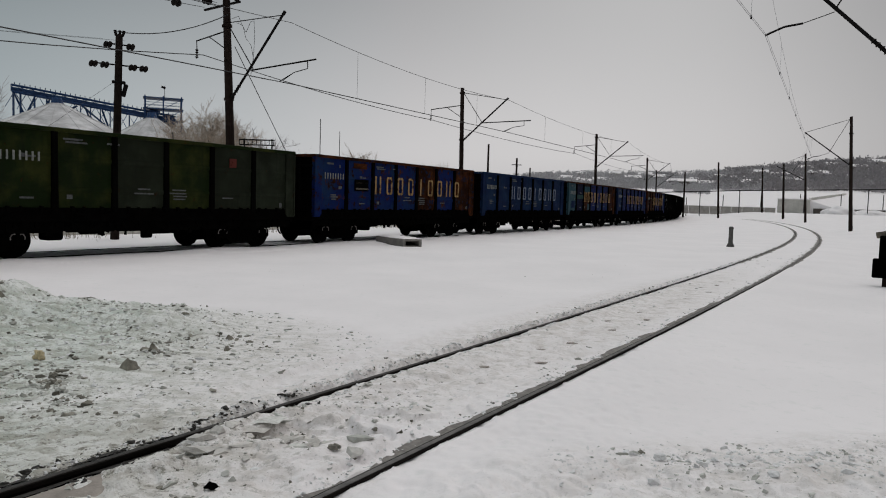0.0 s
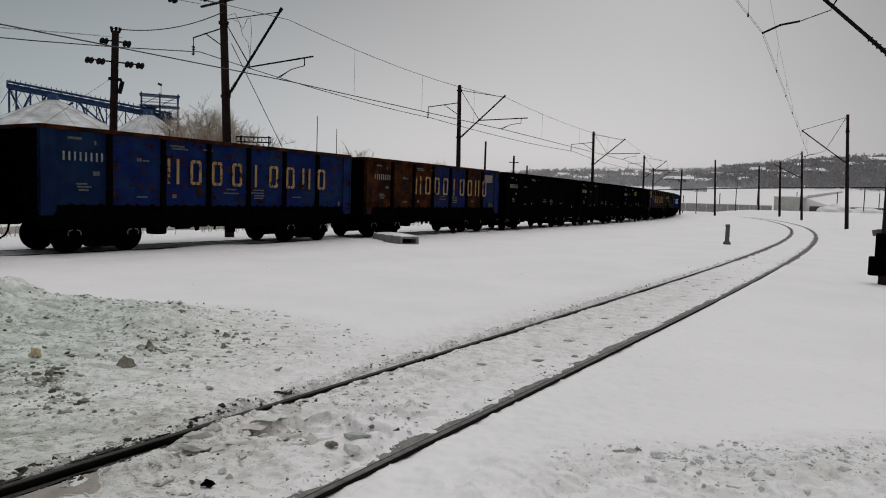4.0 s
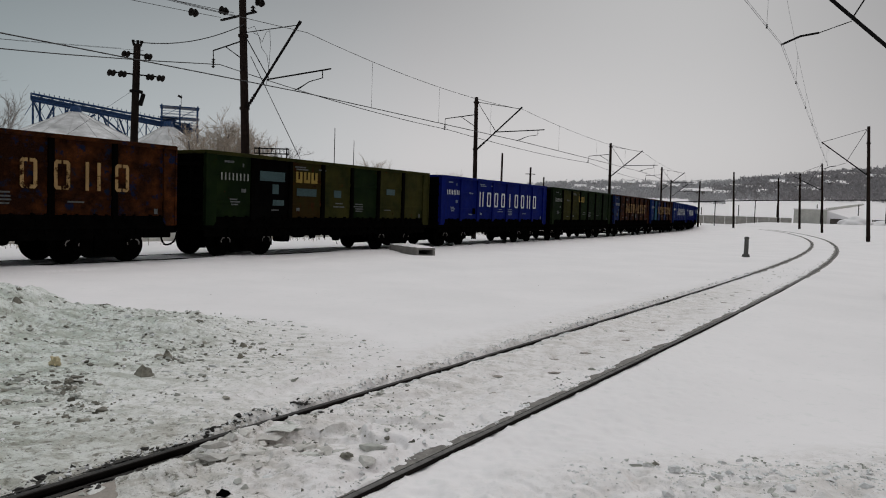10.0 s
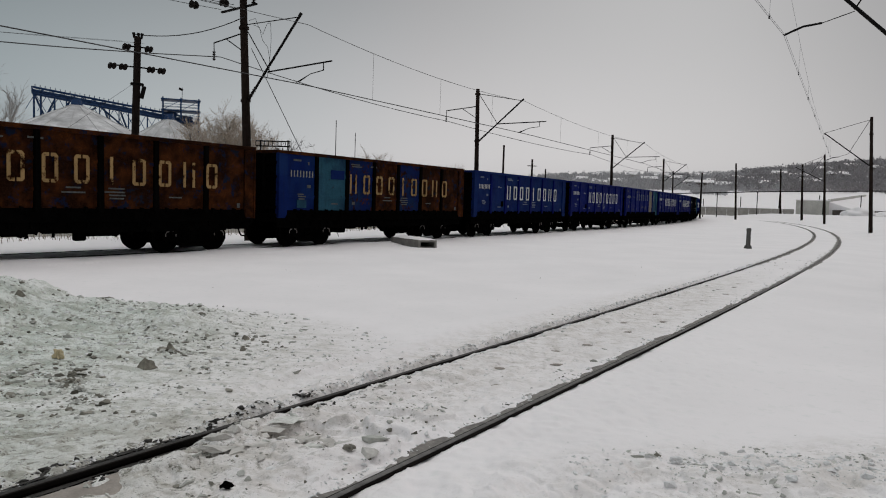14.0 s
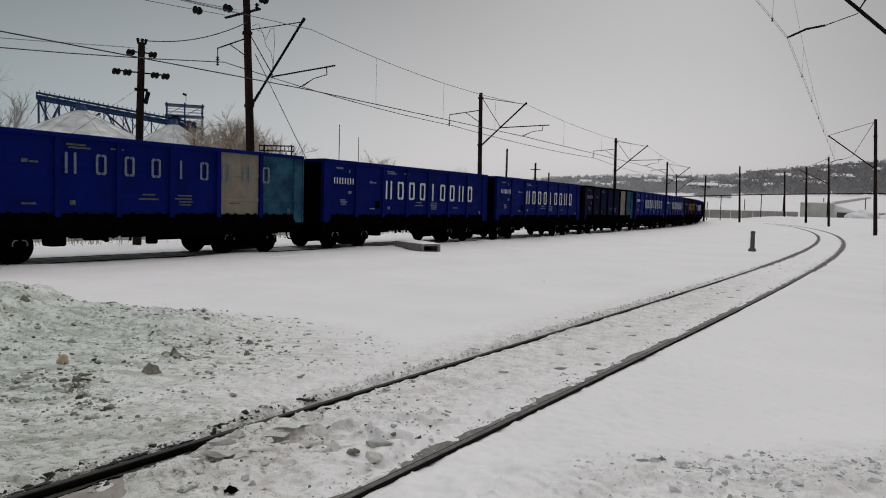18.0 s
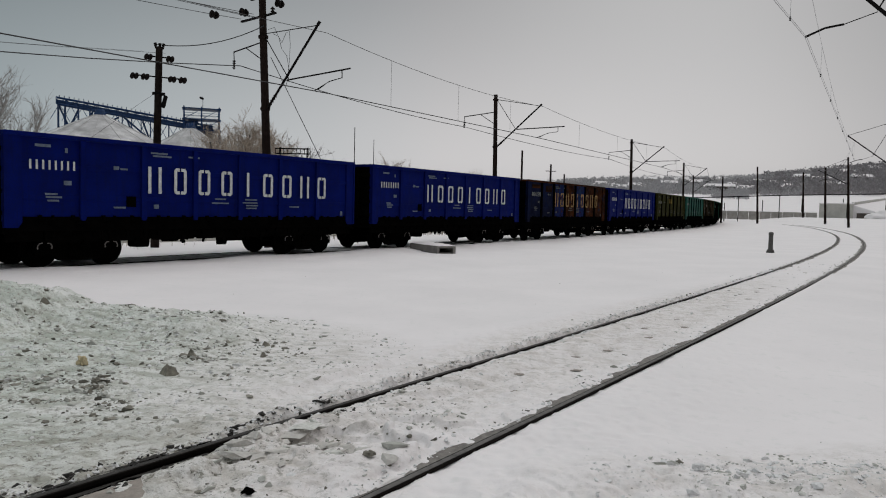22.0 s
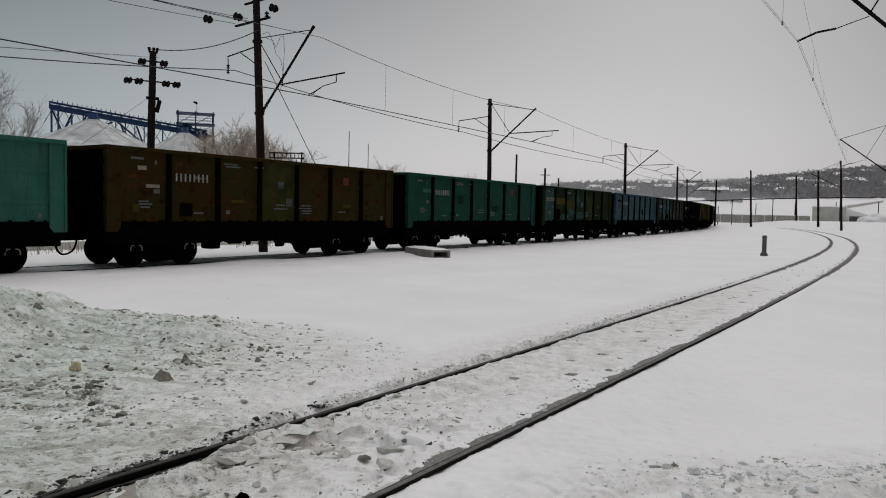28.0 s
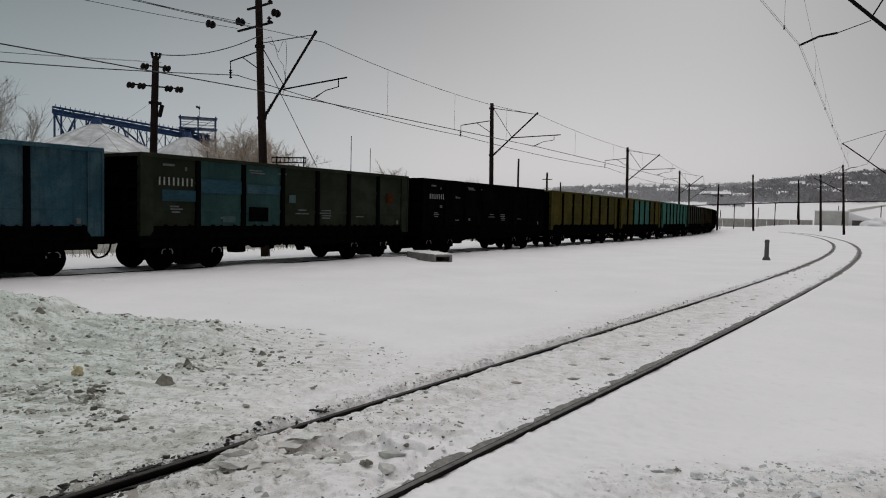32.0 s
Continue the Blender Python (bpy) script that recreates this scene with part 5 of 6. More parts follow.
# wires of the main line
catenary = thing("contact_line", "contact and messenger wires over the main line", "overhead wires", kind="structure")
for a, b in zip(MASTS[:-1], MASTS[1:]):
    pa, pb = [(m[0] + math.sin(m[2]) * 3.2, m[1] - math.cos(m[2]) * 3.2) for m in (a, b)]
    wire("contact_wire", [(*pa, 5.95 if a is MASTS[0] else 6.28), (*pb, 6.28)], 0.020, WIRE, catenary)
    wire("messenger_wire", hung((*pa, 8.65 if a is tall_at else 8.3), (*pb, 8.65 if b is tall_at else 8.3), 0.38, 14), 0.012, WIRE, catenary)
    mess = hung((*pa, 8.65 if a is tall_at else 8.3), (*pb, 8.65 if b is tall_at else 8.3), 0.38, 14)
    for i in (3, 6, 9) if a is MASTS[0] else (3, 7, 11):
        wire("dropper", [mess[i], (mess[i][0], mess[i][1], 6.29)], 0.006, WIRE, catenary)
    fa, fb = [(m[0] - math.sin(m[2]) * 2.36, m[1] + math.cos(m[2]) * 2.36) for m in (a, b)]
    za, zb = [7.8 if m is tall_at else 5.7 if m is MASTS[0] else 7.2 for m in (a, b)]
    fa = fa if a is not tall_at else (fa[0] + math.sin(a[2]) * 0.45, fa[1] - math.cos(a[2]) * 0.45)
    fb = fb if b is not tall_at else (fb[0] + math.sin(b[2]) * 0.45, fb[1] - math.cos(b[2]) * 0.45)
    wire("feeder_wire", hung((*fa, za), (*fb, zb), 0.7 if a is MASTS[0] else 0.2), 0.020, WIRE, catenary)
# guy wire of the tall mast and old power lines
ux, uy, uh = tall_at
wire("guy_wire", [(ux, uy, 8.0), (ux + math.cos(uh) * 5.0, uy + math.sin(uh) * 5.0, 1.4), (ux + math.cos(uh) * 6.0, uy + math.sin(uh) * 6.0, -0.4)], 0.016, WIRE, catenary)
power = thing("power_line", "thin power wires strung between the poles", "power line", kind="structure")


# ---- wooden telegraph pole ----
TX, TY = -13.17, 28.86
tele = thing("telegraph_pole", "dark wooden pole with two cross-arms and insulators", "utility pole", (TX, TY, gz(TX, TY) - 0.02), radians(24))
tele.rotation_euler = Euler((0, radians(1.2), radians(24)))
bm = bmesh.new()
rod(bm, (0, 0, -0.3), (0, 0, 8.12), 0.17, 0.13, n=12)
part("pole", bm, WOOD, tele)
bm = bmesh.new()
for k in (-0.12, 0.02, 0.13):
    rod(bm, (k, 0, 8.05), (k * 1.3, 0, 8.27), 0.04, 0.06, n=8)
part("pole_cap", bm, IRON, tele)
for z, half_w, pins in ((7.72, 0.36, (-0.40, 0.42)), (6.92, 0.86, (-0.90, -0.50, 0.52, 0.92))):
    bm = bmesh.new()
    box(bm, (0, 0, z), (half_w * 2, 0.06, 0.05))
    part("cross_arm", bm, IRON, tele)
    for x in pins:
        bm = bmesh.new()
        for q in (-0.07, 0.07):
            bmesh.ops.create_icosphere(bm, subdivisions=2, radius=0.14, matrix=Matrix.LocRotScale(Vector((x + q, 0, z - 0.04)), Euler((0, 0.3, 0)), Vector((0.65, 1.0, 1.0))))
        part("insulator", bm, GLAZE, tele)
bm = bmesh.new()
box(bm, (0.02, 0, 6.25), (0.5, 0.3, 0.10), bevel=0.03)
box(bm, (0.24, 0, 5.95), (0.16, 0.22, 0.5), (0, 12, 0), bevel=0.03)
part("junction_box", bm, IRON, tele)
bm = bmesh.new()
rod(bm, (-0.2, 0, 6.2), (-2.6, 0.4, 4.2), 0.006, n=5)
part("stay_wire", bm, WIRE, tele)
for i, (z, o) in enumerate(((7.78, 0.42), (7.78, -0.42))):
    p = Vector((TX + o * 0.91, TY + o * 0.4, z))
    wire("power_wire", hung(p, p + Vector((-34, -16, 1.2)), 0.7), 0.006, WIRE, power)
wire("power_wire", hung((TX, TY, 8.1), (ux - 0.3, uy, 9.3), 0.35), 0.020, WIRE, power)
LX, LY = math.cos(uh), math.sin(uh)


def beside(side, run, z):
    """A place near the tall mast: metres towards the track, metres along it, height."""
    return Vector((ux + LY * side + LX * run, uy - LX * side + LY * run, z))


for side, z0, sag in ((-1.9, 9.82, 0.55), (-1.1, 9.93, 0.5), (-1.0, 9.76, 0.25)):
    wire("power_wire", hung(beside(side, 0, z0), beside(side, -30, z0 - 0.6), sag, 16), 0.012, WIRE, power)
for side, run, z in ((-1.9, -1.4, 9.68), (-1.1, -0.5, 9.88), (0.15, 0.35, 10.28)):
    bm = bmesh.new()
    for k in (-0.10, 0.10):
        rod(bm, beside(side, run + k - 0.05, z), beside(side, run + k + 0.05, z), 0.17, 0.12, n=12)
    rod(bm, beside(side, run - 0.22, z), beside(side, run + 0.22, z), 0.03, n=6)
    part("strain_insulator", bm, GLAZE, power)
# slack jumpers beside the tall mast's bracket
for pts in (((0.0, 9.0), (0.35, 8.85), (0.55, 8.3), (0.85, 8.0), (1.0, 7.4), (0.95, 6.9)), ((-0.3, 9.2), (0.1, 9.25), (0.3, 8.9), (0.55, 8.55), (0.8, 8.95), (1.0, 8.98), (1.05, 8.4), (1.0, 7.6), (0.85, 6.75))):
    wire("jumper", [beside(a, 0.1, z) for a, z in pts], 0.010, WIRE, power)

# ---- masts of the siding ----
def side_mast(x, y, height, label, arm=True, lean=3.0, r=0.17, lift=0.0, reach=None, strut=None):
    n, s = lateral(SIDE, np.array([x]), np.array([y]), 1)
    h = on(SIDE, float(s[0]))[2]
    z = gz(x, y)
    reach = reach or abs(float(n[0])) - 0.3
    return line_mast(x, y, h + math.pi / 2, z, height - z, reach, label, lean, feeder=False, arm=arm, r=r, lower=6.27, short=True, lift=lift, strut=strut), (x, y, h, reach)


m1, near_at = side_mast(11.82, 19.0, 10.4, "dark catenary mast beside the siding with a relay box", r=0.17, lean=0.0, reach=3.4, strut=(5.80, 3.0, 8.69))
m2, mid_at = side_mast(36.55, 64.88, 10.4, "dark catenary mast with a slanting bracket over the siding", lift=0.8, strut=(6.13, 3.68, 9.22))
m3, far_at = side_mast(51.6, 103.2, 10.0, "distant dark catenary mast with a bracket")
for x, y, hh in ((56.7, 120.9, 9.6), (66.0, 150.2, 10.5), (52.4, 138.2, 10.6)):
    z = gz(x, y)
    line_mast(x, y, 0.0, z, hh - z, 3.2, "distant plain line pole in the snow", -2.6, feeder=False, arm=False, r=0.2)
siding_wires = thing("siding_contact_line", "contact and messenger wires over the siding", "overhead wires", kind="structure")
back_at = (*on(SIDE, -36, -3.4)[:2], on(SIDE, -36)[2], 3.4)
ends = []
for x, y, h, n in (back_at, near_at, mid_at, far_at):
    ends.append((x - math.sin(h) * n, y + math.cos(h) * n))
for a, b in zip(ends[:-1], ends[1:]):
    wire("contact_wire", [(*a, 6.79), (*b, 6.79)], 0.0075, SIDEWIRE, siding_wires)
    wire("contact_wire", [(a[0] + 0.05, a[1], 6.79), (b[0] + 0.05, b[1], 6.79)], 0.006, SIDEWIRE, siding_wires)
    mess = hung((*a, 8.4), (*b, 8.4), 1.3, 24)
    wire("messenger_wire", mess, 0.006, SIDEWIRE, siding_wires)
    for i in (3, 6, 9, 12, 15, 18, 21, 23):
        wire("dropper", [mess[i], (mess[i][0], mess[i][1], 6.80)], 0.005, SIDEWIRE, siding_wires)
        bm = bmesh.new()
        rod(bm, (mess[i][0], mess[i][1], 6.76), (mess[i][0], mess[i][1], 6.86), 0.022, n=6)
        part("wire_clamp", bm, IRON, siding_wires)
line_mast(back_at[0], back_at[1], back_at[2] + math.pi / 2, -0.05, 10.4, 3.4, "dark catenary mast behind the siding", 0, feeder=False, lower=6.27, short=True)
# relay box and striped plate on the near mast
bm = bmesh.new()
box(bm, (0.20, 0.0, 0.48), (0.42, 0.4, 0.50), bevel=0.03)
part("relay_box", bm, BLACK, m1)
bm = bmesh.new()
rod(bm, (0.1, 0.05, -0.2), (0.1, 0.05, 0.12), 0.05, n=8)
part("cable_pipe", bm, BLACK, m1)
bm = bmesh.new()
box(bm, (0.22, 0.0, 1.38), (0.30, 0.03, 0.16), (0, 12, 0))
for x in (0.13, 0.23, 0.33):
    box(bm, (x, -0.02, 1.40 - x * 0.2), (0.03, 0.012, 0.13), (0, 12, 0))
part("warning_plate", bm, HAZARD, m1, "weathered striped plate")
bm = bmesh.new()
box(bm, (0.14, 0.02, 1.04), (0.28, 0.30, 0.62), bevel=0.03)
part("signal_case", bm, BLACK, m1)

# ---- small things on the snow ----
PX, PY = 14.53, 36.48
bm = bmesh.new()
box(bm, (0, 0, 0.08), (0.34, 0.30, 0.20), bevel=0.03, taper=0.75)
box(bm, (0, 0, 0.56), (0.19, 0.16, 0.80), bevel=0.02, taper=0.92)
rod(bm, (0, -0.08, 0.95), (0, 0.08, 0.95), 0.09, n=12)
post = thing("marker_post", "short grey concrete marker post with a rounded head", "marker post", (PX, PY, gz(PX, PY) - 0.02), 0.4)
part("post", bm, POSTSTONE, post)

slab = thing("concrete_duct", "hollow concrete duct slab capped with snow", "concrete slab", (-1.24, 29.1, gz(-1.24, 29.1) - 0.02), radians(120))
bm = bmesh.new()
L = 2.6
for y in (-0.37, 0.37):
    box(bm, (L / 2, y, 0.16), (L, 0.12, 0.32), bevel=0.015)
box(bm, (L / 2, 0, 0.285), (L, 0.64, 0.08), bevel=0.01)
box(bm, (L / 2, 0, 0.02), (L, 0.64, 0.06))
box(bm, (L * 0.6, 0, 0.15), (0.05, 0.6, 0.2))
part("duct", bm, CONCRETE, slab)
bm = bmesh.new()
bmesh.ops.create_grid(bm, x_segments=18, y_segments=8, size=0.5)
for v in bm.verts:
    e = max(abs(v.co.x), abs(v.co.y)) * 2
    v.co = Vector((L / 2 + v.co.x * L * 0.97, v.co.y * 0.84, 0.328 + 0.07 * (1 - e ** 4) + 0.02 * noise.noise(v.co * 9)))
part("snow_cap", bm, CLEAN_SNOW, slab, smooth=True)

# low weathered wall and dead grass beyond the main line
wall = thing("low_wall", "low broken concrete edging beyond the main line", "low wall", (0, 0, 0))
rnd = random.Random(5)
for s in np.arange(-26, 44, 1.9):
    x, y, h = on(MAIN, float(s), 9.0)
    bm = bmesh.new()
    hh = rnd.uniform(0.35, 0.75) if rnd.random() > 0.25 else 0.25
    box(bm, (0, 0, hh / 2), (1.8, 0.16, hh + 0.2), (0, 0, 0), bevel=0.02)
    put("wall_slab", mesh_of("wall_slab", bm), PALE, wall, (x, y, gz(x, y) - 0.05), (0, rnd.uniform(-2, 2), math.degrees(h)))
verts, faces = [], []
for i in range(5200):
    s = rnd.uniform(-32, 70)
    off = rnd.choice((rnd.gauss(7.2, 0.7), rnd.gauss(10.5, 1.0)))
    if noise.noise(Vector((s * 0.25, off * 0.3, 2.0))) < 0.0:
        continue
    x, y, h = on(MAIN, s, off)
    z = -0.12
    hh, a = rnd.uniform(0.25, 0.85), rnd.uniform(0, 6.3)
    lx, ly = rnd.gauss(0, 0.12), rnd.gauss(0, 0.12)
    b = len(verts)
    verts += [(x - math.cos(a) * 0.012, y - math.sin(a) * 0.012, z), (x + math.cos(a) * 0.012, y + math.sin(a) * 0.012, z), (x + lx, y + ly, z + hh)]
    faces.append((b, b + 1, b + 2))
tagged(put("dead_grass", solid("dead_grass", verts, faces), GRASS), "dry grass stalks standing out of the snow", "dead grass", kind="stuff")


# ---- bare trees ----
def branch(verts, faces, p, d, length, r, depth, rnd, sides=4):
    pts, rs = [p], [r]
    n = 4
    for i in range(n):
        d = (d + Vector((rnd.gauss(0, 0.13), rnd.gauss(0, 0.13), rnd.gauss(0.03, 0.08)))).normalized()
        p = p + d * length / n
        pts.append(p)
        rs.append(r * (1 - 0.6 * (i + 1) / n))
    v, f = tube(pts, rs, sides if depth > 1 else 3)
    b = len(verts)
    verts += v
    faces += [tuple(b + k for k in q) for q in f]
    return pts, rs, d


def bare_tree(x, y, height, label, seed, limbs=9, twigs=5, spread=0.7, tint=BARK, stem=BARK):
    rnd = random.Random(seed)
    base = gz(x, y)
    t = thing("bare_tree", label, "tree", (x, y, base - 0.1))
    v, f = [], []
    pts, rs, _ = branch(v, f, Vector((0, 0, 0)), Vector((0, 0, 1)), height * 0.82, height * 0.018, 3, rnd, 7)
    put("trunk", solid("trunk", v, f), stem, t)
    cv, cf = [], []
    for i in range(limbs):
        k = 0.22 + 0.76 * (i + rnd.random()) / limbs
        j = min(int(k * 4), 3)
        p = pts[j].lerp(pts[j + 1], k * 4 - j)
        a = i * 2.4 + rnd.uniform(-0.4, 0.4)
        d = Vector((math.cos(a) * spread, math.sin(a) * spread, rnd.uniform(0.55, 1.1))).normalized()
        ln = height * (0.42 - 0.26 * k) * rnd.uniform(0.8, 1.25)
        lp, lr, _ = branch(cv, cf, p, d, ln, height * 0.0052 * (1.2 - k), 2, rnd)
        for m in range(twigs):
            q = lp[1 + m % 4]
            d2 = (d + Vector((rnd.gauss(0, 0.55), rnd.gauss(0, 0.55), rnd.gauss(0.25, 0.35)))).normalized()
            tp, tr, _ = branch(cv, cf, q, d2, ln * rnd.uniform(0.4, 0.7), height * 0.0026, 1, rnd)
            for _k in range(8):
                q2 = tp[rnd.randint(1, 4)]
                d3 = (d2 + Vector((rnd.gauss(0, 0.7), rnd.gauss(0, 0.7), rnd.gauss(0.2, 0.4)))).normalized()
                branch(cv, cf, q2, d3, ln * rnd.uniform(0.2, 0.42), height * 0.0014, 1, rnd)
    put("crown", solid("crown", cv, cf), tint, t)
    return t


for i, (x, y, hh) in enumerate(((-58.4, 83.5, 17.5), (-61.5, 86.0, 17.5), (-56.4, 85.7, 15.0), (-60.0, 88.8, 15.6), (-64.0, 93.0, 17.0), (-63.5, 84.0, 16.0))):
    bare_tree(x, y, hh, "tall bare tree with fine upright twigs", 30 + i, 12, 5, 0.38, PALETWIG, PALETWIG)
for i, (x, y, hh) in enumerate(((-37.2, 103.4, 13.0), (-35.6, 104.1, 14.8), (-33.8, 104.6, 14.0), (-32.2, 105.2, 12.8), (-39.0, 108.0, 13.5), (-36.0, 109.0, 14.6), (-31.0, 107.0, 12.2), (-34.6, 106.5, 14.2), (-29.0, 106.0, 11.0))):
    bare_tree(x, y, hh, "bushy bare tree with reddish-brown twigs", 50 + i, 15, 7, 0.5, TWIG)
for i, (x, y, hh) in enumerate(((-14.6, 121, 10.2), (-12.9, 119.5, 9.8), (-9.5, 120, 8.3), (-7.6, 121, 8.0), (-4.5, 122, 7.8), (-1.4, 140, 9.4), (0.5, 141, 9.2))):
    bare_tree(x, y, hh, "low bare tree beyond the train", 70 + i, 14, 7, 0.9, TWIG)


# ---- grain store: conical roofs, conveyor gallery and tower ----
def silo(x, y, eave, apex, r, label, seed):
    z = gz(x, y)
    t = thing("grain_silo", label, "silo", (x, y, z))
    bm = bmesh.new()
    rod(bm, (0, 0, -0.2), (0, 0, eave - z), r, n=40)
    part("silo_wall", bm, SHEET, t)
    for k in range(1, 9):
        bm = bmesh.new()
        rod(bm, (0, 0, (eave - z) * k / 9 - 0.05), (0, 0, (eave - z) * k / 9 + 0.05), r + 0.05, n=40)
        part("silo_ring", bm, SHEET, t)
    bm = bmesh.new()
    rod(bm, (0, 0, eave - z), (0, 0, apex - z), r + 0.25, 0.5, n=40)
    part("snowy_roof", bm, ROOFSNOW, t)
    bm = bmesh.new()
    rod(bm, (0, 0, apex - z - 0.35), (0, 0, apex - z + 0.7), 0.9, 0.6, n=12)
    part("roof_cap", bm, BLUESTEEL, t)
    for k in range(16):
        a = 2 * math.pi * k / 16
        bm = bmesh.new()
        rod(bm, (math.cos(a) * (r + 0.2), math.sin(a) * (r + 0.2), eave - z + 0.06), (math.cos(a) * 0.5, math.sin(a) * 0.5, apex - z + 0.03), 0.03, n=5)
        part("roof_rib", bm, SHEET, t)


silo(-57.0, 106.5, 9.6, 14.4, 10.0, "round grain silo under a snowy conical roof", 1)
silo(-46.0, 113.5, 9.2, 13.4, 7.0, "smaller grain silo under a snowy conical roof", 2)

conveyor = thing("conveyor_gallery", "long blue sloping conveyor gallery on lattice legs", "conveyor", (0, 0, 0))
A0, A1 = Vector((-66.7, 111.6, 16.5)), Vector((-45.4, 121.8, 13.4))
along = (A1 - A0).normalized()
across = along.cross(Vector((0, 0, 1))).normalized()
bm = bmesh.new()
n = 16
for sgn in (-1, 1):
    o = across * 0.7 * sgn
    rod(bm, A0 + o, A1 + o, 0.13, n=6)
    rod(bm, A0 + o + Vector((0, 0, 1.0)), A1 + o + Vector((0, 0, 1.0)), 0.10, n=6)
    for i in range(n):
        p, q2 = A0.lerp(A1, i / n) + o, A0.lerp(A1, (i + 1) / n) + o
        rod(bm, p, p + Vector((0, 0, 1.0)), 0.06, n=5)
        rod(bm, p, q2 + Vector((0, 0, 1.0)), 0.05, n=5)
part("gallery_truss", bm, BLUESTEEL, conveyor)
mid = (A0 + A1) / 2
bm = bmesh.new()
ang = math.atan2(along.y, along.x)
pitch = math.degrees(math.asin(-along.z))
m4 = Matrix.Translation(mid + Vector((0, 0, 0.35))) @ Euler((0, radians(pitch), ang)).to_matrix().to_4x4()
r8 = bmesh.ops.create_cube(bm, size=1.0)
bmesh.ops.transform(bm, matrix=m4 @ Matrix.Diagonal(((A1 - A0).length, 1.1, 0.6, 1)), verts=r8["verts"])
part("belt_casing", bm, BLUESTEEL, conveyor)
for i in range(34):
    p = A0.lerp(A1, (i + 0.5) / 34) + Vector((0, 0, 1.0))
    bm = bmesh.new()
    rod(bm, p - across * 0.6, p - across * 0.6 + Vector((0, 0, 0.55)), 0.06, n=5)
    part("railing_post", bm, BLUESTEEL, conveyor)
for k in (0.01, 0.05, 0.13, 0.20, 0.40, 0.46, 0.52, 0.58, 0.64, 0.70):
    p = A0.lerp(A1, k)
    for sgn in (-1, 1):
        bm = bmesh.new()
        g0 = gz(p.x, p.y)
        rod(bm, p + across * 0.7 * sgn, Vector((p.x, p.y, g0)) + across * 1.3 * sgn, 0.09, n=6)
        for z in np.arange(g0 + 1.5, p.z - 1, 2.2):
            rod(bm, Vector((p.x, p.y, z)) - across * 1.1, Vector((p.x, p.y, z + 1.6)) + across * 1.0, 0.05, n=5)
        part("gallery_leg", bm, BLUESTEEL, conveyor)
for a, b in (((-65.0, 112.4, 10.5), (-58.5, 115.2, 15.0)), ((-64.0, 112.8, 9.5), (-62.0, 113.8, 15.8)), ((-58.0, 115.4, 15.2), (-52.5, 118, 10.0)), ((-66.4, 111.7, 16.3), (-63.6, 113.0, 9.0)), ((-66.2, 111.8, 10.0), (-63.9, 112.9, 15.8)), ((-57.5, 115.8, 14.8), (-55.6, 116.8, 9.0)), ((-55.4, 117.0, 14.6), (-53.6, 117.8, 9.0))):
    bm = bmesh.new()
    rod(bm, a, b, 0.14, n=6)
    part("diagonal_chute", bm, BLUESTEEL, conveyor)

for k in np.linspace(0.02, 0.96, 15):
    p = A0.lerp(A1, float(k))
    bm = bmesh.new()
    rod(bm, p + across * 0.7, p + across * 0.7 + along * 1.5 - Vector((0, 0, 2.6)), 0.05, n=5)
    rod(bm, p + across * 0.7, p + across * 0.7 - along * 1.3 - Vector((0, 0, 2.6)), 0.05, n=5)
    part("knee_brace", bm, BLUESTEEL, conveyor)
tower = thing("elevator_tower", "open blue steel tower with platforms and railings", "steel tower", (-47.2, 121.2, gz(-47.2, 121.2)), math.atan2(2.1, 5.3))
tz = tower.location.z
for x in (-2.8, 0, 2.8):
    for y in (-1.6, 1.6):
        bm = bmesh.new()
        box(bm, (x, y, (17.5 - tz) / 2), (0.22, 0.22, 17.5 - tz))
        part("column", bm, BLUESTEEL, tower)
for z in (6, 9, 11.8, 13.6, 15.4, 17.2):
    bm = bmesh.new()
    box(bm, (0, 0, z - tz), (6.2, 3.6, 0.14))
    for y in (-1.7, 1.7):
        for dz in (0.5, 1.0):
            if z < 17:
                rod(bm, (-3.0, y, z + dz - tz), (3.0, y, z + dz - tz), 0.035, n=5)
    part("platform", bm, BLUESTEEL, tower)
for z in (11.8, 13.6, 15.4):
    for x in (-2.8, 0):
        bm = bmesh.new()
        rod(bm, (x, -1.65, z - tz), (x + 2.8, -1.65, z + 1.7 - tz), 0.05, n=5)
        part("brace", bm, BLUESTEEL, tower)
bm = bmesh.new()
box(bm, (-1.4, 0, 13.6 - tz), (1.5, 1.8, 3.2), bevel=0.1)
rod(bm, (0.9, 0, 11.0 - tz), (0.9, 0, 14.5 - tz), 0.9, n=12)
part("machine_casing", bm, BLUESTEEL, tower)
bm = bmesh.new()
rod(bm, (0.2, 0, 17.2 - tz), (0.2, 0, 19.4 - tz), 0.04, n=5)
part("flag_pole", bm, IRON, tower)
bm = bmesh.new()
box(bm, (0.0, 0, 19.1 - tz), (0.7, 0.03, 0.35), (0, 25, 0))
part("pennant", bm, IRON, tower)

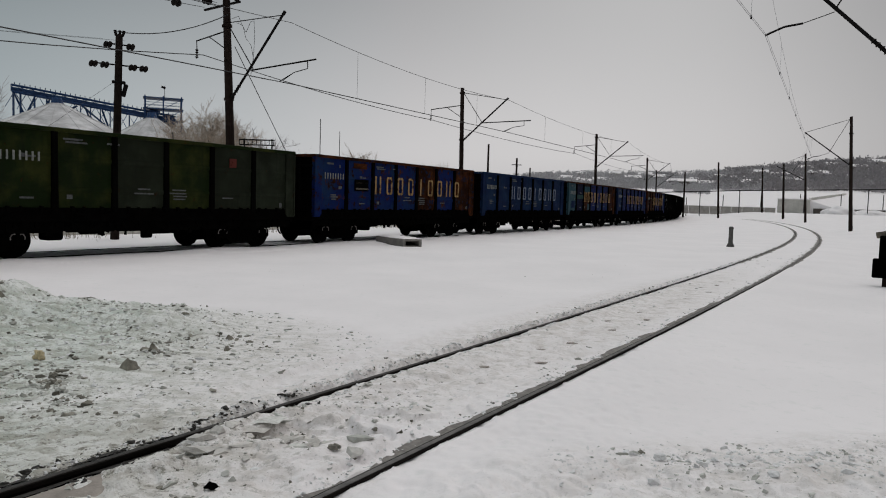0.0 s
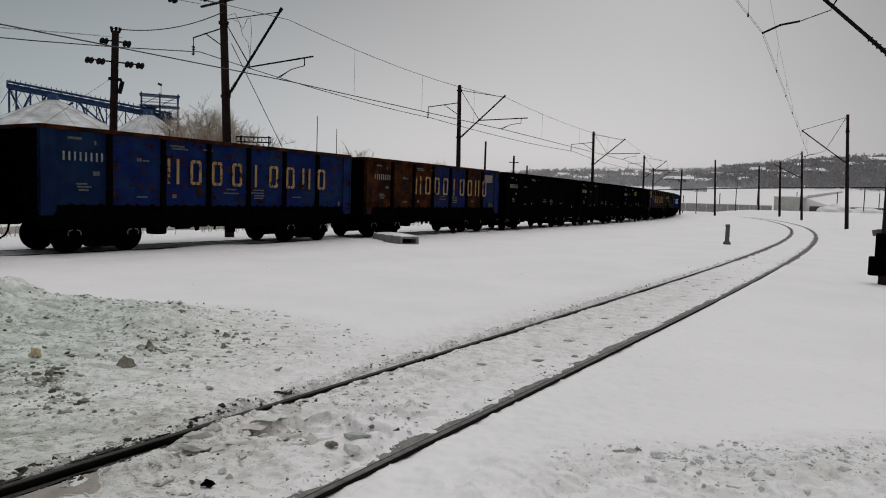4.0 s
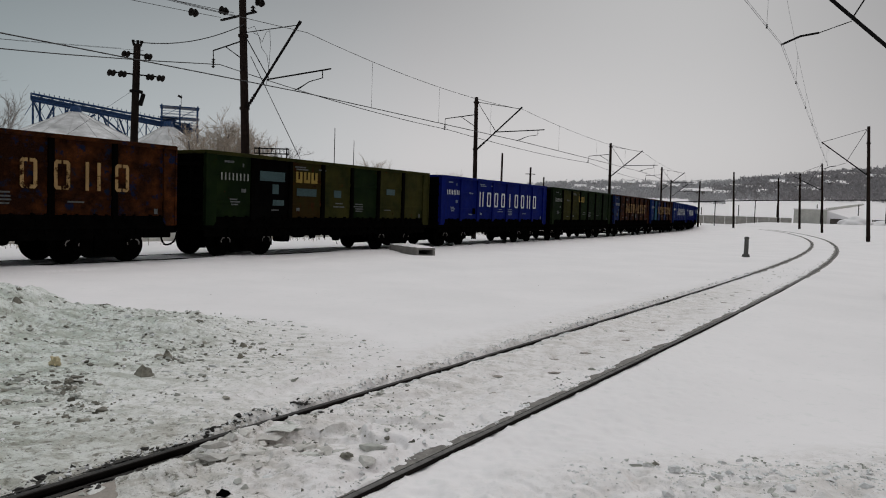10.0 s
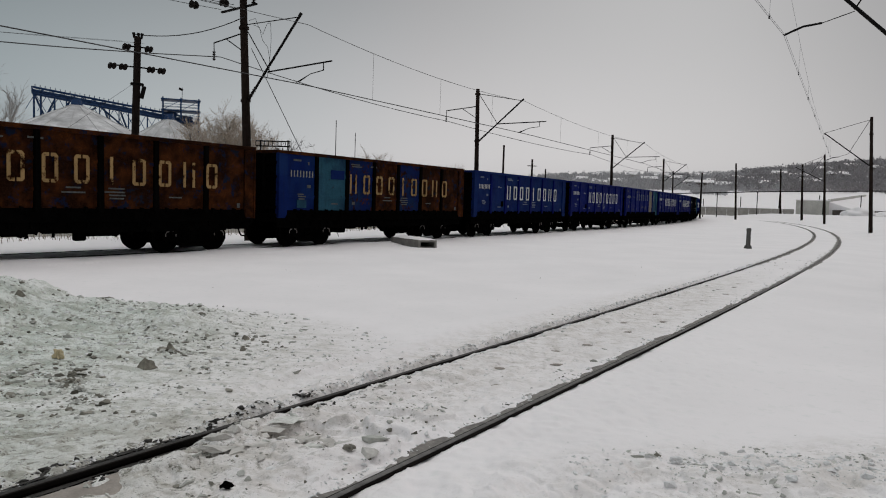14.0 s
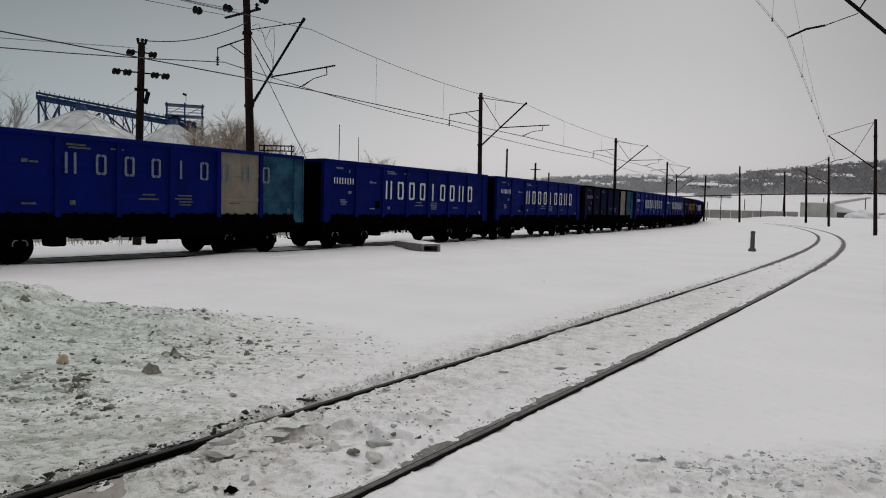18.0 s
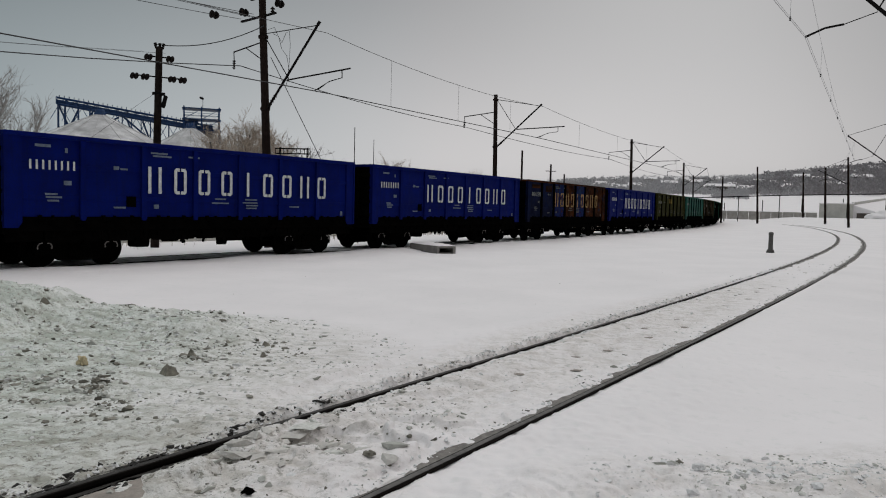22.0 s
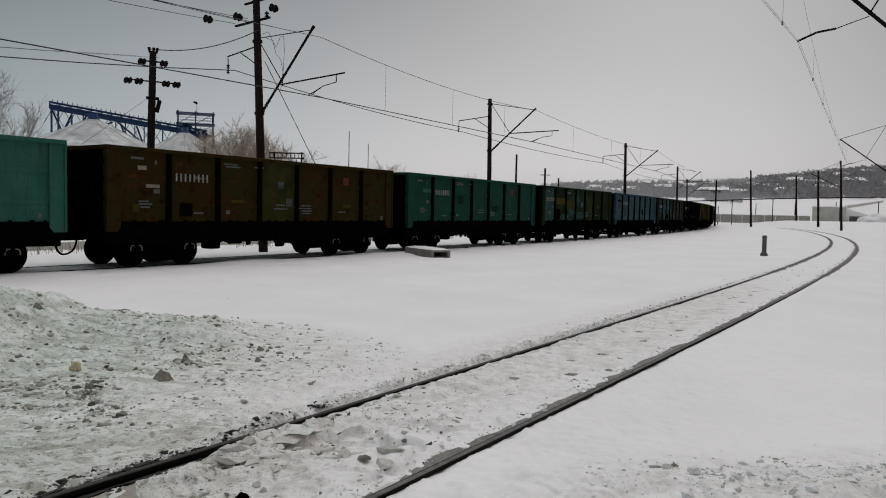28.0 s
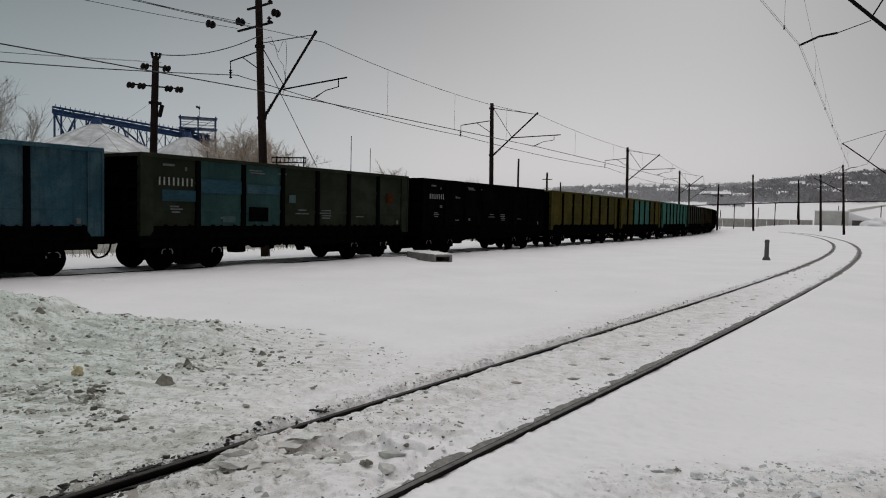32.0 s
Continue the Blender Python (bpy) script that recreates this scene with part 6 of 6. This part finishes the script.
# little lattice gantry and far poles beyond the train
gantry = thing("roof_railing_gantry", "small dark lattice gantry beyond the train", "gantry", (-14.9, 58.0, gz(-14.9, 58.0)))
bm = bmesh.new()
for x in (-1.2, 1.0):
    rod(bm, (x, 0, 0), (x, 0, 6.4), 0.06, n=6)
for z in (5.9, 6.3):
    rod(bm, (-1.6, 0, z), (1.2, 0, z + 0.0), 0.05, n=6)
for i in range(9):
    rod(bm, (-1.6 + i * 0.34, 0, 5.9), (-1.6 + i * 0.34, 0, 6.35), 0.03, n=5)
part("lattice", bm, IRON, gantry)
bare_tree(-14.6, 58.6, 7.4, "small dark bushy tree beyond the train", 91, 10, 6, 0.9)
for x, y, hh, r in ((-20.5, 118.2, 14.5, 0.06), (-17.4, 118.7, 12.6, 0.05)):
    m = thing("antenna_mast", "thin grey antenna mast", "antenna", (x, y, gz(x, y)))
    bm = bmesh.new()
    rod(bm, (0, 0, -0.2), (0, 0, hh), r * 1.4, r, n=6)
    part("mast", bm, IRON, m)
for x, y, hh, cross in ((7.0, 119.8, 11.3, 0), (11.7, 119.4, 9.1, 1), (17.5, 150, 9.0, 0), (45.6, 138.0, 8.6, 0)):
    m = thing("far_pole", "dark wooden pole beyond the train", "utility pole", (x, y, gz(x, y)))
    bm = bmesh.new()
    rod(bm, (0, 0, -0.2), (0, 0, hh - gz(x, y)), 0.2, 0.15, n=8)
    part("pole", bm, WOOD, m)
    if cross:
        bm = bmesh.new()
        box(bm, (0, 0, hh - 1.1 - gz(x, y)), (1.6, 0.1, 0.12))
        part("cross_arm", bm, WOOD, m)

# ---- concrete fence and shed beyond the siding ----
fence = thing("concrete_fence", "long grey concrete panel fence capped with snow", "fence")
F0, F1 = Vector((54.0, 167.0, 0)), Vector((73.0, 159.4, 0))
runs = [(F0, F1, 1.2, 9, 1.1, PLASTER), (Vector((79.5, 156.0, 0)), Vector((120.0, 135.0, 0)), 1.2, 17, 1.25, DARKWALL)]
for a, b, hh, n, z, mat in runs:
    for i in range(n):
        p, q2 = a.lerp(b, i / n), a.lerp(b, (i + 1) / n)
        c = (p + q2) / 2
        ang = math.degrees(math.atan2(q2.y - p.y, q2.x - p.x))
        bm = bmesh.new()
        ln = (q2 - p).length
        box(bm, (0, 0, hh / 2 - 0.3), (ln - 0.06, 0.14, hh + 0.6), bevel=0.02)
        put("fence_panel", mesh_of("fence_panel", bm), mat, fence, (c.x, c.y, z), (0, 0, ang))
        bm = bmesh.new()
        box(bm, (0, 0, 0), (ln - 0.02, 0.26, 0.10), bevel=0.04)
        put("snow_cap", mesh_of("snow_cap", bm), CLEAN_SNOW, fence, (c.x, c.y, z + hh + 0.05), (0, 0, ang))
for i in range(7):
    p = Vector((56.0, 167.5, 0)).lerp(Vector((100, 150.0, 0)), i / 6)
    m = thing("fence_pole", "thin dark pole behind the fence", "pole", (p.x, p.y, gz(p.x, p.y)))
    bm = bmesh.new()
    rod(bm, (0, 0, -0.2), (0, 0, 4.2), 0.10, 0.08, n=6)
    part("pole", bm, WOOD, m)

shed = thing("pale_shed", "pale plastered shed with a sloping snowy roof", "shed", (76.0, 158.0, gz(76, 158)), math.atan2(156.4 - 159.0, 78.5 - 73.1))
bm = bmesh.new()
box(bm, (0.2, 1.5, 1.45), (6.4, 3.0, 3.3))
part("wall", bm, PALE, shed)
for i in range(9):
    bm = bmesh.new()
    box(bm, (-2.8 + i * 0.7, -0.03, 1.5), (0.08, 0.06, 3.0))
    part("wall_rib", bm, PALE, shed)
bm = bmesh.new()
box(bm, (0.2, 1.5, 3.2), (6.7, 3.4, 0.22), (3, 0, 0), bevel=0.05)
part("roof", bm, CLEAN_SNOW, shed)
for i, (x, y) in enumerate(((82.5, 151.0), (88.0, 149.0))):
    bm = bmesh.new()
    bmesh.ops.create_icosphere(bm, subdivisions=4, radius=1)
    for v in bm.verts:
        k = 1 + 0.25 * noise.noise(v.co * 2 + Vector((i * 5, 0, 0)))
        v.co = Vector((v.co.x * 3.6, v.co.y * 2.6, max(v.co.z, -0.2) * (1.75 if i == 0 else 1.1))) * k
    tagged(put("snow_bank", mesh_of("snow_bank", bm, True), CLEAN_SNOW, at=(x, y, gz(x, y) - 0.1)), "rounded bank of ploughed snow by the fence", "snow bank")

# pale wall that climbs the slope behind the shed
slope_wall = thing("slope_wall", "long pale wall climbing the snowy slope behind the shed", "wall")
W = (Vector((79.2, 157.2, 4.65)), Vector((102.85, 194.5, 6.1)), Vector((140.5, 253.7, 8.4)))
for a, b, n in ((W[0], W[1], 8), (W[1], W[2], 12)):
    for i in range(n):
        p, q2 = a.lerp(b, i / n), a.lerp(b, (i + 1) / n)
        c = (p + q2) / 2
        base = gz(c.x, c.y) - 0.5
        tall = max(0.8, c.z - base)
        bm = bmesh.new()
        box(bm, (0, 0, tall / 2), ((q2 - p).xy.length - 0.05, 0.2, tall), bevel=0.02)
        put("wall_panel", mesh_of("wall_panel", bm), PALE, slope_wall, (c.x, c.y, base), (0, 0, math.degrees(math.atan2(q2.y - p.y, q2.x - p.x))))

# drifted snow against the pale wall
verts, faces = [], []
for i in range(41):
    k = i / 40
    p = W[0].lerp(W[1], k * 2) if k < 0.5 else W[1].lerp(W[2], k * 2 - 1)
    for j in range(7):
        q = j / 6
        x, y = p.x + 0.845 * (0.15 + 11 * q), p.y - 0.535 * (0.15 + 11 * q)
        drop = 0.55 + 0.15 * noise.noise(Vector((k * 14, q * 3, 1)))
        verts.append((x, y, (p.z - drop) * (1 - q) ** 1.3 + (gz(x, y) - 0.25) * (1 - (1 - q) ** 1.3)))
verts = [(x, y, gz(x, y) - 0.4) for x, y, z in verts[:7]] + verts
for i in range(41):
    for j in range(6):
        faces.append((i * 7 + j, i * 7 + j + 1, i * 7 + j + 8, i * 7 + j + 7))
tagged(put("snow_drift", solid("snow_drift", verts, faces, True), CLEAN_SNOW), "drifted snow banked against the long pale wall", "snow bank", kind="structure")

# pipe on posts across the field
pipe = thing("raised_pipe", "thin dark pipe carried on posts across the snow", "pipe")
route = [Vector(p) for p in ((46.0, 164.0, 4.95), (52.9, 161.6, 5.3), (64.06, 157.5, 5.85), (73.0, 153.2, 6.15), (82.5, 148.7, 6.43), (95.0, 142.5, 6.8))]
for a, b in zip(route[:-1], route[1:]):
    bm = bmesh.new()
    rod(bm, a, b, 0.10, n=8)
    part("pipe_length", bm, IRON, pipe)
for p in [route[0].lerp(route[1], 0.2), Vector((56.55, 160.3, 5.47)), Vector((64.1, 157.4, 5.85)), Vector((75.5, 152.0, 6.22)), Vector((86.0, 147.0, 6.52))]:
    bm = bmesh.new()
    g = gz(p.x, p.y) - 0.2
    rod(bm, (p.x, p.y, g), (p.x, p.y, p.z), 0.09, n=8)
    box(bm, (p.x, p.y, p.z - 0.12), (0.4, 0.2, 0.08))
    part("post", bm, IRON, pipe)

# ---- wooded slopes with houses ----
rnd = random.Random(21)


def woods(n, r0, r1, a0, a1, h0, h1, seed, gap, mat):
    rnd = random.Random(seed)
    xs, ys = [], []
    while len(xs) < n:
        a, r = radians(rnd.uniform(a0, a1)), rnd.uniform(r0, r1)
        x, y = r * math.sin(a), r * math.cos(a)
        if noise.noise(Vector((x * 0.016, y * 0.016, seed))) < gap:
            continue
        xs.append(x)
        ys.append(y)
    zs = ground_z(xs, ys)
    verts, faces = [], []
    for x, y, z in zip(xs, ys, zs):
        hh = rnd.uniform(h0, h1)
        wide = hh * rnd.uniform(0.28, 0.45)
        for k in range(30):
            # sprays of twigs fill an uneven rounded crown
            a, u, c = rnd.uniform(0, 6.3), rnd.random() ** 0.5, rnd.random()
            px, py = x + math.cos(a) * wide * u, y + math.sin(a) * wide * u
            pz = z + hh * (0.10 + 0.85 * c * math.sqrt(max(0.0, 1.05 - u * u)))
            w, t = hh * rnd.uniform(0.03, 0.075), hh * rnd.uniform(0.03, 0.085)
            e, g = rnd.gauss(0, 0.35) * t, rnd.uniform(0, 6.3)
            ux, uy = math.cos(g) * w, math.sin(g) * w
            b = len(verts)
            verts += [(px - ux, py - uy, pz - t), (px + ux, py + uy, pz - t), (px + ux + e, py + uy, pz + t), (px - ux + e, py - uy, pz + t * rnd.uniform(0.6, 1.2))]
            faces.append((b, b + 1, b + 2, b + 3))
    return put("woodland", solid("woodland", verts, faces), mat)


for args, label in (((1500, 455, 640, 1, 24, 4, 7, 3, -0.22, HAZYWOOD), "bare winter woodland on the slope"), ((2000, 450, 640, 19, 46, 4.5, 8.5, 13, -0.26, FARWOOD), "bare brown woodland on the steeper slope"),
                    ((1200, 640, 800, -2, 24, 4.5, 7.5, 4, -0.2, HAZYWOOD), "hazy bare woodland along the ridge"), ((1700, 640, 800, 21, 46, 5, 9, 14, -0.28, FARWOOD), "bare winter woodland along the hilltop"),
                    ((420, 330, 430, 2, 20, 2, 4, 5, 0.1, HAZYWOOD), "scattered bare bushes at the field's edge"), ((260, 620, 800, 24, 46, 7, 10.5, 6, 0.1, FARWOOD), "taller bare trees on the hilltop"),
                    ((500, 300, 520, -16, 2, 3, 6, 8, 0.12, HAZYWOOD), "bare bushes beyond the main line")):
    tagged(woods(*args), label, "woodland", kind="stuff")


def house(x, y, w, d, hh, ang, roof, label):
    z = gz(x, y)
    t = thing("house", label, "house", (x, y, z - 0.3), radians(ang), group="houses on the slope")
    bm = bmesh.new()
    box(bm, (0, 0, hh / 2), (w, d, hh))
    part("wall", bm, PLASTER if (int(x) % 2) else DARKWALL, t)
    bm = bmesh.new()
    prism(bm, ((-d * 0.6, hh), (d * 0.6, hh), (0, hh + roof)), -w * 0.54, w * 0.54)
    bmesh.ops.rotate(bm, verts=bm.verts, cent=(0, 0, 0), matrix=Matrix.Rotation(radians(90), 3, "Z"))
    part("roof", bm, CLEAN_SNOW, t)
    for k in (-0.28, 0.28):
        bm = bmesh.new()
        box(bm, (w * k, -d / 2 - 0.02, hh * 0.55), (1.2, 0.06, 1.3))
        part("window", bm, GLASS, t)
    bm = bmesh.new()
    box(bm, (w * 0.2, d * 0.1, hh + roof * 0.9), (0.6, 0.6, 1.2))
    part("chimney", bm, DARKWALL, t)


for a, r, w in ((7.5, 560, 11), (9.5, 600, 9), (12.0, 570, 10), (14.5, 600, 12), (16.4, 640, 10), (19.0, 560, 9), (20.8, 600, 12), (22.0, 575, 10), (23.5, 640, 11), (24.8, 600, 13), (26.4, 660, 11), (28.0, 680, 12),
                (29.6, 640, 11), (31.0, 690, 14), (10.6, 690, 10), (13.2, 700, 11), (5.5, 640, 10), (33.0, 660, 12), (30.2, 720, 12), (3.5, 600, 9), (8.6, 520, 10), (11.2, 540, 11), (17.6, 520, 11), (20.0, 500, 12), (22.9, 520, 12), (25.6, 540, 14), (27.2, 600, 14), (15.4, 690, 12), (21.4, 700, 12), (18.2, 690, 11)):
    house(r * math.sin(radians(a)), r * math.cos(radians(a)), w, 7.5, 3.2, rnd.uniform(-30, 10), 2.4, "small house under a snowy gable roof")
hall = thing("farm_hall", "long low hall with a white snow-covered roof", "hall", (156.0, 476.0, gz(156, 476)), radians(-18))
bm = bmesh.new()
box(bm, (0, 0, 2.2), (17, 9, 4.6))
part("wall", bm, DARKWALL, hall)
bm = bmesh.new()
prism(bm, ((-5.2, 4.4), (5.2, 4.4), (0, 6.4)), -8.9, 8.9)
bmesh.ops.rotate(bm, verts=bm.verts, cent=(0, 0, 0), matrix=Matrix.Rotation(radians(90), 3, "Z"))
part("roof", bm, CLEAN_SNOW, hall)


# ---- what moves: the train rolls towards and past the camera ----
NUDGE = ((0, 0.05), (1, -0.1), (2, -0.18), (3, -0.09), (6, 0.15), (7, 0.09), (8, 0.08), (9, -0.03), (10, 0.02), (11, -0.1), (12, -0.05), (13, -0.03), (14, -0.33), (17, 0.01), (18, -0.07), (19, 0.03), (20, -0.04), (21, -0.02), (22, 0.05), (23, 0.03), (24, 0.06), (25, 0.08), (28, -0.24), (29, -0.2), (30, -0.13), (31, 0.42), (32, 0.15))


def rolled(t):
    """Metres that the train has gone by t seconds."""
    return 13.0357 * t + 0.006075 * t * t + 0.0001677 * t ** 3 - 2.472e-6 * t ** 4 + float(np.interp(t, [n[0] for n in NUDGE], [n[1] for n in NUDGE]))


def motions():
    times = [i * 0.5 for i in range(65)]
    for i, w in enumerate(TRAIN):
        rows = []
        for t in times:
            s = -9.207 + 13.92 * (i + FIRST) - rolled(t)
            a, b = on(MAIN, s - 4.325), on(MAIN, s + 4.325)
            rows.append((t, pose((a[0] + b[0]) / 2, (a[1] + b[1]) / 2, 0, 0, 0, math.degrees(math.atan2(b[1] - a[1], b[0] - a[0])))))
        walk(w, rows)
    # all wheelsets turn alike, so they share the first one's keys
    lead = WHEELSETS[0]
    rows = [(f / FPS, pose(0, 0, 0, 0, -math.degrees(rolled(f / FPS) / 0.4785) % 360, 0)) for f in range(int(32 * FPS) + 1)]
    walk(lead, rows)
    for o in WHEELSETS[1:]:
        o.rotation_mode = "QUATERNION"
        keys = o.animation_data_create()
        keys.action = lead.animation_data.action
        keys.action_slot = lead.animation_data.action_slot


motions()
